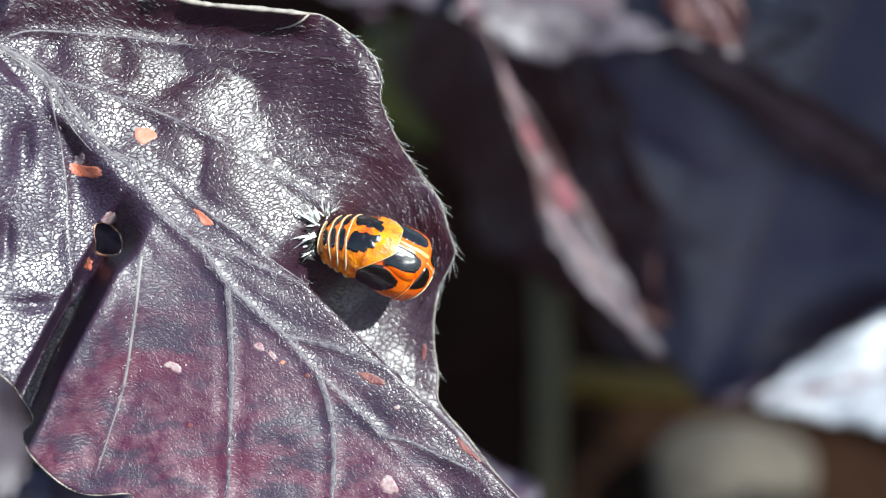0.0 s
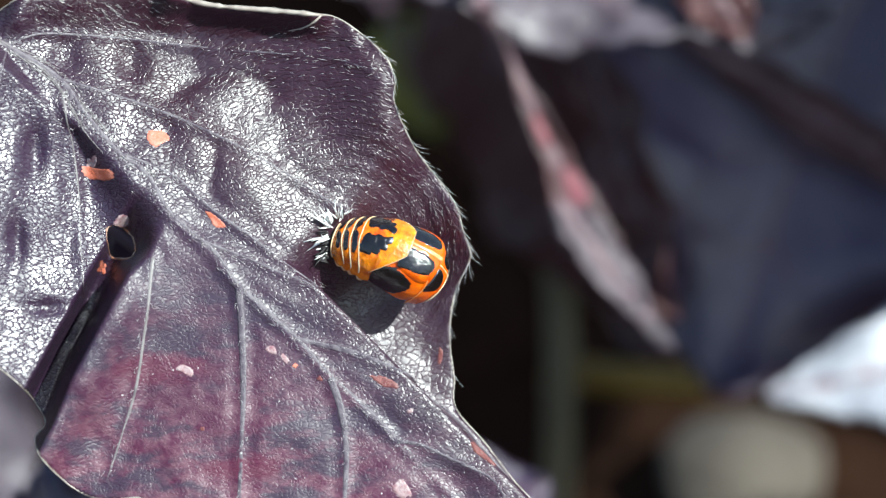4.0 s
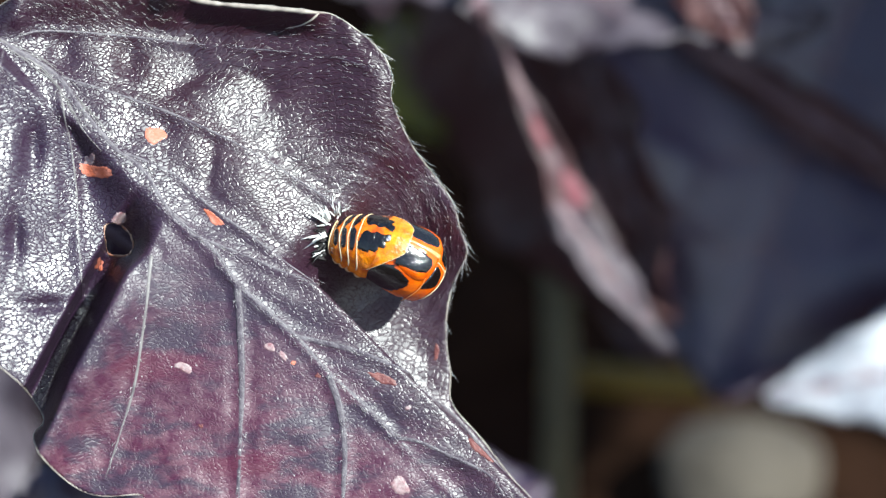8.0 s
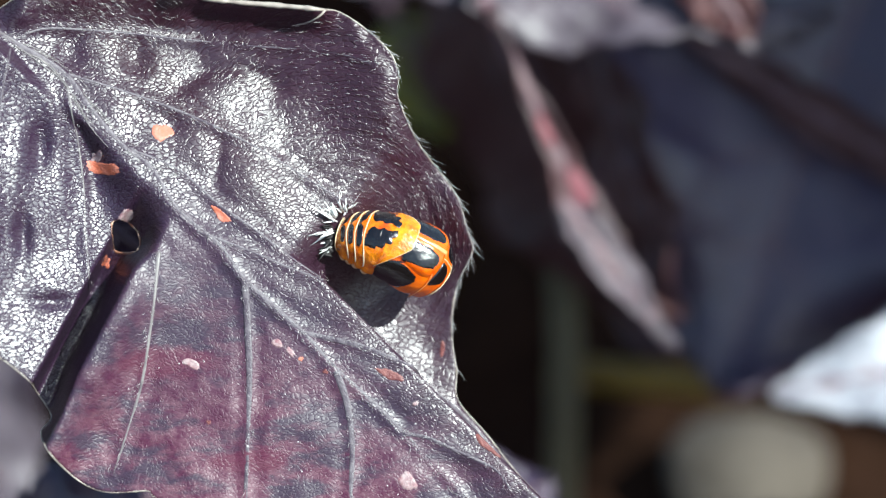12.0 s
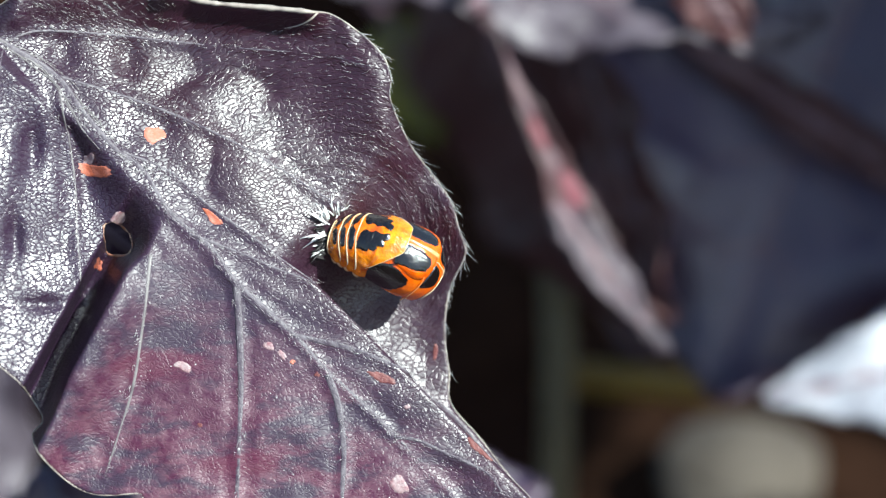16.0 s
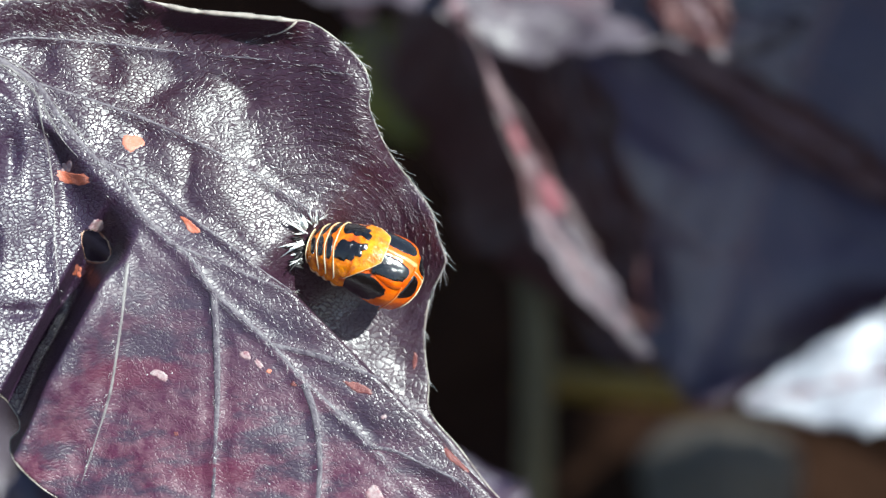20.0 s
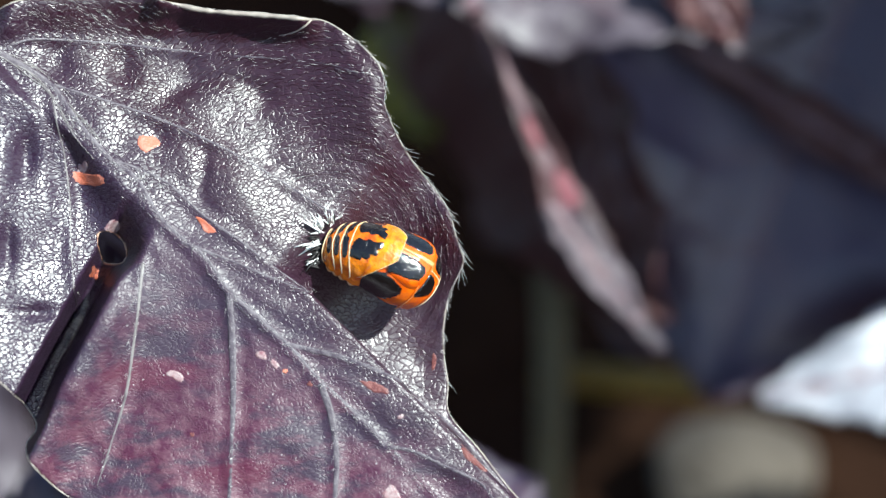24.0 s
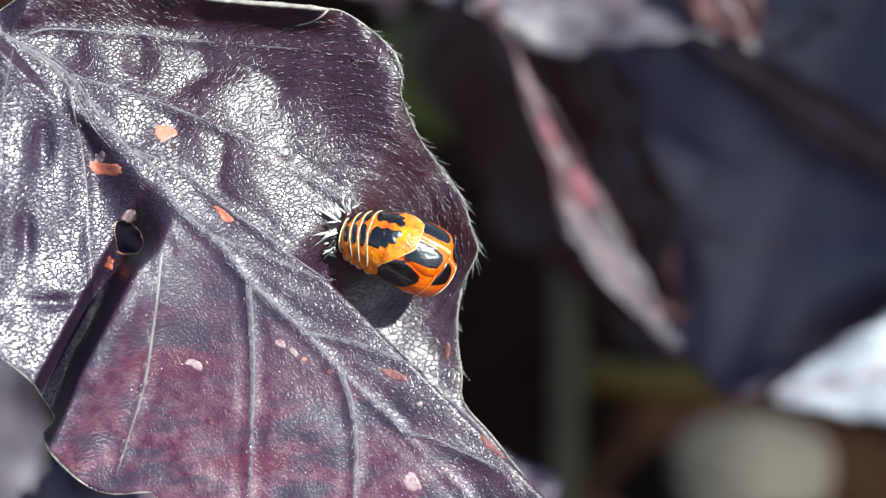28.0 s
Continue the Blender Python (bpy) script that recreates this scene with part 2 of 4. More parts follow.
def spline(points, step, closed=False):
    """A Catmull-Rom curve through the points, cut at about every step."""
    p = np.array(points, float)
    n = len(p)
    out = []
    for i in range(n if closed else n - 1):
        if closed:
            a, b, c, d = p[i - 1], p[i], p[(i + 1) % n], p[(i + 2) % n]
        else:
            a, b, c, d = p[max(i - 1, 0)], p[i], p[i + 1], p[min(i + 2, n - 1)]
        k = max(1, int(math.ceil(np.linalg.norm(c - b) / step)))
        t = (np.arange(k) / k)[:, None]
        out.append(0.5 * (2 * b + (c - a) * t + (2 * a - 5 * b + 4 * c - d) * t ** 2 + (3 * b - a - 3 * c + d) * t ** 3))
    if not closed:
        out.append(p[-1:])
    return np.concatenate(out)


def tube(path, radii, sides=8, closed=False, flat=1.0):
    """A round strand along a path of points; flat squeezes it across z."""
    path = np.array(path, float)
    n = len(path)
    radii = np.broadcast_to(np.array(radii, float), (n,))
    ahead = np.roll(path, -1, 0) - np.roll(path, 1, 0)
    if not closed:
        ahead[0], ahead[-1] = path[1] - path[0], path[-1] - path[-2]
    ahead /= np.maximum(np.linalg.norm(ahead, axis=1), 1e-12)[:, None]
    ref = np.array((0.0, 0.0, 1.0)) if np.abs(ahead[:, 2]).mean() < 0.8 else np.array((1.0, 0.0, 0.0))
    side = np.cross(ahead, ref)
    side /= np.maximum(np.linalg.norm(side, axis=1), 1e-9)[:, None]
    up = np.cross(side, ahead)
    ang = np.arange(sides) * 2 * math.pi / sides
    ring = path[:, None] + radii[:, None, None] * (np.cos(ang)[None, :, None] * side[:, None] + flat * np.sin(ang)[None, :, None] * up[:, None])
    verts = ring.reshape(-1, 3)
    faces = []
    for i in range(n if closed else n - 1):
        j = (i + 1) % n
        for k in range(sides):
            m = (k + 1) % sides
            faces.append((i * sides + k, i * sides + m, j * sides + m, j * sides + k))
    if not closed:
        faces.append(tuple(range(sides))[::-1])
        faces.append(tuple(range((n - 1) * sides, n * sides)))
    return verts, faces


def joined(pieces):
    verts, faces, base = [], [], 0
    for v, f in pieces:
        verts.append(np.array(v))
        faces += [tuple(i + base for i in q) for q in f]
        base += len(v)
    return np.concatenate(verts), faces


def smooth01(x):
    x = np.clip(x, 0.0, 1.0)
    return x * x * (3 - 2 * x)


def polygon_distance(x, y, ring):
    """Signed distance to a closed ring of points (negative inside), and the nearest point of it."""
    x, y = np.ravel(x), np.ravel(y)
    near = np.zeros((len(x), 2))
    dist = np.full(len(x), 1e9)
    for k in range(0, len(x), 4000):
        d = (x[k:k + 4000, None] - ring[None, :, 0]) ** 2 + (y[k:k + 4000, None] - ring[None, :, 1]) ** 2
        i = d.argmin(1)
        near[k:k + 4000] = ring[i]
        dist[k:k + 4000] = np.sqrt(d[np.arange(len(i)), i])
    inside = np.zeros(len(x), bool)
    a, b = ring, np.roll(ring, -1, 0)
    for (ax, ay), (bx, by) in zip(a, b):
        if ay != by:
            cross = ((ay > y) != (by > y)) & (x < (bx - ax) * (y - ay) / (by - ay) + ax)
            inside ^= cross
    return np.where(inside, -dist, dist), near


# ---- the leaf ----
BASE, ALONG, ACROSS = np.array((-20.3, 9.2)), np.array((0.705, -0.709)), np.array((0.709, 0.705))
TOP_MARGIN = [(-20.9, 11.0), (-19.5, 11.8), (-17.36, 12.18), (-14.75, 12.32), (-12.66, 11.85), (-10.83, 11.4), (-7.95, 11.14), (-6.12, 10.96),
              (-5.07, 10.83), (-3.77, 9.96), (-2.72, 8.92), (-2.35, 7.87), (-2.43, 7.09), (-2.07, 6.04)]
RIGHT_MARGIN = [(-1.41, 4.73), (-0.63, 3.69), (0.16, 2.64), (0.55, 1.86), (0.81, 0.81), (1.1, -0.1), (0.81, -0.89), (0.42, -1.67), (0.16, -3.11),
                (0.16, -4.42), (0.34, -5.73), (0.42, -7.16), (1.73, -8.73), (3.16, -10.56), (5.65, -13.57)]
LOW_MARGIN = [(4.6, -15.92), (-2.2, -16.19), (-8.73, -13.57), (-13.44, -11.79), (-13.96, -11.37), (-15.79, -11.43), (-17.1, -10.96), (-18.54, -9.65),
              (-18.93, -8.6), (-18.46, -7.87), (-19.32, -6.51), (-20.5, -5.46), (-22.59, -3.9), (-25.21, 0.55), (-25.47, 6.3), (-23.38, 9.44)]
MARGIN = spline(TOP_MARGIN + RIGHT_MARGIN + LOW_MARGIN, 0.03, closed=True)
HOLE = spline([(-15.66, 1.05), (-15.2, 1.22), (-14.75, 1.0), (-14.42, 0.6), (-14.35, 0.05), (-14.6, -0.28), (-15.1, -0.32), (-15.5, -0.2), (-15.62, 0.3)],
              0.03, closed=True)


def leaf_form(x, y):
    """Height of the blade over its plane, mm: two halves that fall away from the midrib, a pocket behind a rolled ridge, a deep pleat."""
    x, y = np.asarray(x, float), np.asarray(y, float)
    p = (x - BASE[0]) * ACROSS[0] + (y - BASE[1]) * ACROSS[1]
    q = (x - BASE[0]) * ALONG[0] + (y - BASE[1]) * ALONG[1]
    upper = 3.2 - 0.35 * p + 0.34 * np.log1p(np.exp(np.clip((p - 6.95 - 0.13 * np.clip(x + 8, -2.5, 2)) / 0.7, -30, 30))) * (1 - 0.75 * smooth01((q - 14) / 4)) + 0.03 * np.maximum(0, q - 14) * smooth01(p / 2) * (p < 2.2)
    upper = upper - 2.8 * smooth01((p - 2.2) / 0.3) * smooth01((q - 15.5) / 3.5) * (1 - smooth01((p - 3.5) / 9)) * (1 + 0.4 * smooth01((q - 18) / 2.5)) + 0.05 * np.clip(p - 2.2, 0, 3) * smooth01((q - 17) / 3)
    upper = upper + 0.09 * np.log1p(np.exp(np.clip((p - 7.4) / 0.6, -30, 30))) * smooth01((y - 2.5) / 2)
    upper = upper + 0.13 * np.clip(p, 0, 2.2) * smooth01((q - 10) / 4)
    upper = upper + 0.46 * np.exp(-((x + 9.7) ** 2 / 6.5 + (y - 5.7) ** 2 / 5.0)) + 0.2 * np.exp(-((x + 9.4) ** 2 + (y - 3.1) ** 2) / 1.8)
    # creases: a steep furrow below the second side vein, a curved one above it
    upper = upper - 0.17 * np.exp(-((x + 10.75 - 0.10 * (y - 4.0)) / 0.34) ** 2 - ((y - 3.9) / 1.0) ** 2)
    upper = upper - 0.15 * np.exp(-((x + 12.9) / 0.5) ** 2 - ((y - 5.5) / 0.45) ** 2)
    bend = np.hypot((x + 10.1) / 1.25, y - 6.2)
    upper = upper - 0.15 * np.exp(-((bend - 2.1) / 0.42) ** 2) * smooth01((y - 6.6) / 0.8) * (1 - smooth01((x + 8.6) / 2.0)) * smooth01((x + 13.6) / 0.8)
    ring = np.hypot(x + 4.9, y - 0.2)
    upper = upper + 0.018 * np.sin(ring * 8.5) * smooth01((ring - 2.6) / 0.8) * (1 - smooth01((ring - 5.6) / 1.0)) * smooth01((p - 4.6) / 1.0)
    # a rounded dent beside the first side veins
    upper = upper - 0.45 * np.exp(-((x + 14.6) ** 2 / 0.6 + (y - 8.7) ** 2 / 0.8)) - 0.35 * np.exp(-((x + 17.6) ** 2 + (y - 9.0) ** 2) / 0.5)
    split = np.minimum(-0.6, -0.85 * (q - 4.2))     # the first side vein, where the blade turns
    pleat = q - 10.45 + 0.3 * p                      # the fold's edge
    lobe = 3.3 - 0.38 * p - 0.12 * q - 0.9 * smooth01((q - 3) / 5) - (3.2 + 0.6 * smooth01((-p - 3.5) / 3)) * smooth01((pleat + 1.9) / 0.5)
    lobe = lobe + 0.12 * np.log1p(np.exp(np.clip((y - 5.8) / 0.4, -30, 30)))
    f = smooth01(p / split)
    lobe = 3.2 + (lobe - 3.2) * f - 0.3 * np.sin(math.pi * f) * smooth01((q - 4.5) / 2)
    lobe = lobe - 0.5 * np.exp(-((x + 19.0) ** 2 / 0.30 + (y - 4.6) ** 2 / 1.6)) - 0.4 * np.exp(-((x + 19.8) ** 2 / 0.15 + (y - 0.6) ** 2 / 1.0)) \
        - 0.35 * np.exp(-((x + 18.4) ** 2 / 1.2 + (y + 2.6) ** 2 / 0.12))
    panel = 3.2 + 0.08 * smooth01((q - 15) / 6) * np.abs(p) + 1.5 * np.exp(-((pleat - 0.15) / 1.7) ** 2) * smooth01(-p / 6)
    lip = 0.45 * smooth01((-p - 1.5) / 2) * (1 - 0.7 * smooth01((-p - 8) / 3))   # the panel's edge bows over the fold
    lower = lobe + (panel - lobe) * smooth01((pleat + 0.5 + lip) / 0.9)
    return np.where(p > 0, upper, lower)


def quilt(x, y):
    """The blade bulges softly between its veins."""
    return np.array([0.18 * noise.noise((a * 0.42, b * 0.42, 3.1)) + 0.045 * noise.noise((a * 0.95, b * 0.95, 8.7)) for a, b in zip(np.ravel(x), np.ravel(y))])


VEINS = []


def vein_line(*points):
    VEINS.append(spline(points, 0.12))
    return VEINS[-1]


MIDRIB = vein_line((-23.38, 11.27), (-19.72, 9.05), (-17.89, 7.87), (-16.84, 6.43), (-15.27, 4.6), (-13.96, 3.56), (-12.66, 1.6), (-10.83, 0.03),
                   (-9.52, -1.67), (-6.9, -4.16), (-5.33, -5.86), (-3.12, -7.9), (-1.57, -9.5), (0.05, -11.1), (2.45, -13.75))
vein_line((-20.24, 9.57), (-18.67, 10.09), (-15.27, 9.91), (-12.66, 9.62), (-9.52, 9.31), (-6.9, 9.13), (-4.81, 8.86), (-3.5, 8.39))
vein_line((-18.15, 8.08), (-15.27, 7.22), (-12.66, 6.3), (-10.04, 5.12), (-7.95, 3.95), (-5.86, 2.64), (-4.55, 1.86))
vein_line((-15.27, 4.6), (-12.66, 3.56), (-10.83, 1.99), (-8.99, 0.68), (-7.43, -0.55), (-6.25, -1.75))
vein_line((-11.74, 0.68), (-10.04, 0.03), (-8.21, -0.71), (-6.9, -1.41), (-6.12, -1.93))
vein_line((-7.03, -4.05), (-4.81, -4.63), (-3.24, -5.33), (-1.67, -6.25), (0.16, -7.43), (1.73, -9.13), (3.29, -11.09))
vein_line((-2.2, -8.8), (-1.2, -8.97), (0.0, -9.57), (1.8, -10.55), (2.6, -11.5))
vein_line((-20.37, 9.18), (-20.89, 6.3), (-21.02, 2.9), (-21.15, -0.24))
vein_line((-17.75, 7.35), (-17.23, 4.73), (-16.97, 2.64), (-16.9, 0.6), (-16.76, -1.0), (-16.74, -2.3))
vein_line((-13.5, -0.3), (-13.6, -1.1), (-13.75, -2.6), (-13.96, -4.16), (-14.28, -6.25), (-14.88, -8.34), (-15.6, -10.6))
vein_line((-9.52, -1.67), (-9.39, -3.63), (-9.31, -6.25), (-9.39, -8.86), (-9.52, -12.0))
vein_line((-5.33, -5.86), (-4.81, -7.3), (-4.55, -9.39), (-4.68, -12.0))
VEIN_POINTS = np.concatenate(VEINS)


def leaf_height(x, y):
    """Blade height with quilting, vein ridges and the curled margin."""
    x, y = np.ravel(np.asarray(x, float)), np.ravel(np.asarray(y, float))
    far = np.zeros(len(x))
    rim = np.zeros(len(x))
    for k in range(0, len(x), 4000):
        s = slice(k, k + 4000)
        far[s] = np.sqrt(((x[s, None] - VEIN_POINTS[None, :, 0]) ** 2 + (y[s, None] - VEIN_POINTS[None, :, 1]) ** 2).min(1))
        rim[s] = np.sqrt(((x[s, None] - MARGIN[None, ::4, 0]) ** 2 + (y[s, None] - MARGIN[None, ::4, 1]) ** 2).min(1))
    z = leaf_form(x, y) + quilt(x, y) * smooth01(far / 0.9 + 0.25)
    z += 0.045 * np.exp(-(far / 0.2) ** 2) - 0.04 * np.exp(-((far - 0.5) / 0.3) ** 2)
    # the upper margin stands up and shades the strip behind it
    z += 1.2 * np.exp(-(rim / 0.65) ** 2) * smooth01((x + 13.6) / 0.9) * (1 - smooth01((x + 6.4) / 1.4)) * (y > 9.0)
    z += 1.3 * np.exp(-(rim / 1.4) ** 2) * (1 - smooth01((x + 13.5) / 2)) * smooth01((x + 21) / 1.5) * smooth01((y - 9.4) / 1.2)
    z += 0.14 * np.exp(-(rim / 0.8) ** 2) * smooth01((x + 6.0) / 1.5) * (1 - smooth01((y - 2.0) / 2.0))
    z -= 0.34 * np.exp(-(rim / 0.5) ** 2) * smooth01((x + 4.6) / 1.0) * smooth01((y - 2.0) / 2.0)
    return z


def leaf_place(x, y, lift=0.0):
    """Places on the blade, metres. The fold rolls over the blade behind it, and the blade draws in where it stands higher."""
    x, y = np.ravel(np.asarray(x, float)), np.ravel(np.asarray(y, float))
    z = leaf_height(x, y) + lift
    p = (x - BASE[0]) * ACROSS[0] + (y - BASE[1]) * ACROSS[1]
    q = (x - BASE[0]) * ALONG[0] + (y - BASE[1]) * ALONG[1]
    out = 0.45 * (1 - smooth01((p - 2.2) / 0.3)) * np.exp(-np.maximum(0, 2.2 - p) / 0.9) * smooth01((q - 15.5) / 3)
    x, y = x + out * ACROSS[0], y + out * ACROSS[1]
    k = 1 - z / REACH
    return np.stack([x * k, y * k, z], 1) * MM


def build_blade(step=0.1):
    xs, ys = np.arange(-25.8, 6.2, step), np.arange(-16.5, 12.8, step)
    gx, gy = np.meshgrid(xs, ys)
    sd, near = polygon_distance(gx, gy, MARGIN)
    hd, hnear = polygon_distance(gx, gy, HOLE)
    px, py = gx.ravel().copy(), gy.ravel().copy()
    ok = (sd < 0.05) & (hd > -0.05)
    snap = sd > -0.04
    px[snap], py[snap] = near[snap, 0], near[snap, 1]
    snap = hd < 0.04
    px[snap], py[snap] = hnear[snap, 0], hnear[snap, 1]
    w = len(xs)
    i = (np.arange(len(ys) - 1)[:, None] * w + np.arange(w - 1)[None]).ravel()
    quads = np.stack([i, i + 1, i + w + 1, i + w], 1)
    quads = quads[ok[quads].all(1)]
    used = np.unique(quads)
    index = np.full(len(px), -1)
    index[used] = np.arange(len(used))
    return leaf_place(px[used], py[used]), index[quads]


leaf = thing("leaf", "glossy dark purple leaf, raised veins, hairy margin, bitten hole", "leaf")
blade = part("blade", build_blade(), SKIN, leaf)
shell = blade.modifiers.new("thickness", "SOLIDIFY")
shell.thickness, shell.offset = 0.00016, -1.0

VEIN_WIDTHS = (0.27, 0.07, 0.085, 0.08, 0.09, 0.14, 0.10, 0.07, 0.06, 0.10, 0.16, 0.17)
for k, (line, wide) in enumerate(zip(VEINS, VEIN_WIDTHS)):
    radii = np.linspace(wide, wide * 0.5, len(line)) * MM
    radii = radii * np.array([1 + 0.2 * noise.noise((j * 0.05, k * 3.3, 0.5)) for j in range(len(line))])
    part("midrib" if k == 0 else "lateral_vein", tube(leaf_place(line[:, 0], line[:, 1], -0.05 if k == 0 else -0.02), radii, 10, flat=0.40 if wide < 0.13 else 0.19), FIBRE if k in (8, 9) else VEIN, leaf,
         "pale raised midrib" if k == 0 else "")
for k in range(8):
    # pale fibres that run beside the midrib and part from it
    rng = random.Random(60 + k)
    j0 = rng.randrange(12, 60)
    run = MIDRIB[j0:j0 + rng.randrange(30, 70)]
    way = np.gradient(run, axis=0)
    way /= np.linalg.norm(way, axis=1)[:, None]
    off = rng.choice((-1, 1)) * np.linspace(0.05, rng.uniform(0.25, 0.5), len(run)) + 0.05 * np.sin(np.arange(len(run)) * 0.3 + k)
    run = run + np.stack([-way[:, 1], way[:, 0]], 1) * off[:, None]
    part("vein_fibre", tube(leaf_place(run[:, 0], run[:, 1], 0.015), np.linspace(0.036, 0.012, len(run)) * MM, 6, flat=0.6), FIBRE, leaf)
rim_line = MARGIN[::5]
# the rolled upper margin is thick and pale, the rest a thin line
rim_wide = 0.034 + 0.10 * smooth01((rim_line[:, 0] + 12.5) / 1.5) * (1 - smooth01((rim_line[:, 0] + 6.6) / 1.4)) * (rim_line[:, 1] > 9.0)
rim_wide = rim_wide * np.array([1 + 0.45 * noise.noise((k * 0.13, 0.4, 1.9)) + 0.3 * noise.noise((k * 0.6, 0.4, 1.9)) for k in range(len(rim_line))])
part("leaf_margin", tube(leaf_place(rim_line[:, 0], rim_line[:, 1], -0.03), rim_wide * MM, 6, closed=True), RIM, leaf, "pale thin leaf margin")
nick = spline([(-5.75, 10.93), (-6.1, 10.6), (-6.6, 10.35), (-7.3, 10.2)], 0.05)
part("margin_crease", tube(leaf_place(nick[:, 0], nick[:, 1], 0.02), np.linspace(0.07, 0.015, len(nick)) * MM, 6, flat=0.6), RIM, leaf, "pale crease in the rolled margin")
rim_thick = np.array([0.05 + 0.05 * noise.noise((k * 0.11, 0.3, 0.7)) + 0.035 * noise.noise((k * 0.4, 2.3, 0.7)) for k in range(len(HOLE[::2]))]) * MM
part("hole_rim", tube(leaf_place(HOLE[::2, 0], HOLE[::2, 1], -0.05), np.maximum(rim_thick, 0.02 * MM), 6, closed=True), HOLE_RIM, leaf, "dry orange-brown rim of a bitten hole")
stalk = spline([(-23.2, 11.2, 3.3), (-27, 13.5, 2.0), (-31, 15.0, -2.0), (-34, 16.0, -8.0)], 0.5) * MM
part("leaf_stalk", tube(stalk, 0.55 * MM, 10), VEIN, leaf, "purple leaf stalk")


def blemish(name, cx, cy, rx, ry, turn, material, label, lift=0.03, seed=0):
    """A dry patch: an uneven thin scale that lies on the blade."""
    rng = random.Random(seed)
    wob = [rng.uniform(0.55, 1.25) for _ in range(9)]
    c, s = math.cos(radians(turn)), math.sin(radians(turn))
    xs, ys, rings, n = [cx], [cy], 5, 28
    for r in range(1, rings + 1):
        for k in range(n):
            a = 2 * math.pi * k / n
            g = k / n * 9
            blend = 0.5 - 0.5 * math.cos(math.pi * (g % 1))
            w = (wob[int(g) % 9] * (1 - blend) + wob[(int(g) + 1) % 9] * blend) * (1 + 0.06 * math.sin(k * 2.9 + seed))
            u, v = math.cos(a) * rx * w * r / rings, math.sin(a) * ry * w * r / rings
            xs.append(cx + u * c - v * s)
            ys.append(cy + u * s + v * c)
    place = leaf_place(np.array(xs), np.array(ys), lift)
    place[1 + (rings - 1) * n:, 2] -= 0.05 * MM
    faces = [(0, 1 + k, 1 + (k + 1) % n) for k in range(n)]
    for r in range(rings - 1):
        for k in range(n):
            a, b = 1 + r * n, 1 + (r + 1) * n
            faces.append((a + k, b + k, b + (k + 1) % n, a + (k + 1) % n))
    return part(name, (place, faces), material, leaf, label)


blemish("dry_patch", -13.33, 5.26, 0.62, 0.42, -30, BLEMISH, "salmon-orange dry patch", seed=1)
blemish("dry_patch", -16.4, 4.12, 0.34, 0.26, 60, BLEMISH_PALE, "whitish dry end of a patch", lift=0.025, seed=15)
blemish("dry_patch", -16.1, 3.62, 0.72, 0.40, -15, BLEMISH, "salmon-orange dry patch", seed=2)
blemish("dry_patch", -10.62, 1.42, 0.75, 0.22, -38, BLEMISH, "thin reddish dry patch", seed=3)
blemish("dry_patch", -8.02, -4.5, 0.36, 0.20, -25, BLEMISH_PALE, "small whitish scar", seed=4)
blemish("dry_patch", -12.0, -5.5, 0.42, 0.22, -20, BLEMISH_PALE, "pinkish pale scar", seed=5)
blemish("dry_patch", -3.0, -6.1, 0.75, 0.20, -30, BLEMISH_RED, "thin reddish dry patch", seed=6)
blemish("dry_patch", -11.2, -8.2, 0.17, 0.12, -30, BLEMISH_RED, "small orange-red speck", seed=7)
blemish("dry_patch", -15.9, -0.75, 0.35, 0.2, 70, BLEMISH, "salmon-orange dry patch", seed=8)
blemish("dry_patch", -5.8, -5.88, 0.17, 0.12, -30, BLEMISH_RED, "small orange-red speck", seed=9)
blemish("dry_patch", -1.73, -7.48, 0.14, 0.12, 0, BLEMISH_PALE, "small whitish scar", seed=10)


blemish("dry_patch", -15.05, 1.42, 0.48, 0.30, 10, BLEMISH_PALE, "whitish dry edge above the hole", seed=12)
blemish("dry_patch", -7.45, -4.95, 0.34, 0.15, -42, BLEMISH_PALE, "pinkish pale scar", seed=13)
blemish("dry_patch", -2.0, -11.0, 0.65, 0.35, -50, BLEMISH_PALE, "pinkish pale scar", seed=14)


blemish("dry_patch", -6.93, -5.28, 0.16, 0.12, 0, BLEMISH, "small orange scar", seed=16)
blemish("dry_patch", 1.45, -9.6, 0.85, 0.22, -48, BLEMISH_RED, "thin reddish dry patch", seed=17)
blemish("dry_patch", -0.30, -4.75, 0.50, 0.14, 82, BLEMISH_RED, "thin reddish dry patch", seed=18)


def hair(root, way, length, thick, droop=0.2, rng=random):
    """One tapering hair, three sides, in metres."""
    way = Vector(way).normalized()
    side = Vector((rng.uniform(-1, 1), rng.uniform(-1, 1), rng.uniform(-1, 1))).normalized()
    a = Vector(root)
    b = a + way * length * 0.5 + side * length * droop * 0.3
    c = a + way * length + side * length * droop
    return tube([tuple(a), tuple(b), tuple(c)], (thick, thick * 0.75, thick * 0.15), 3)


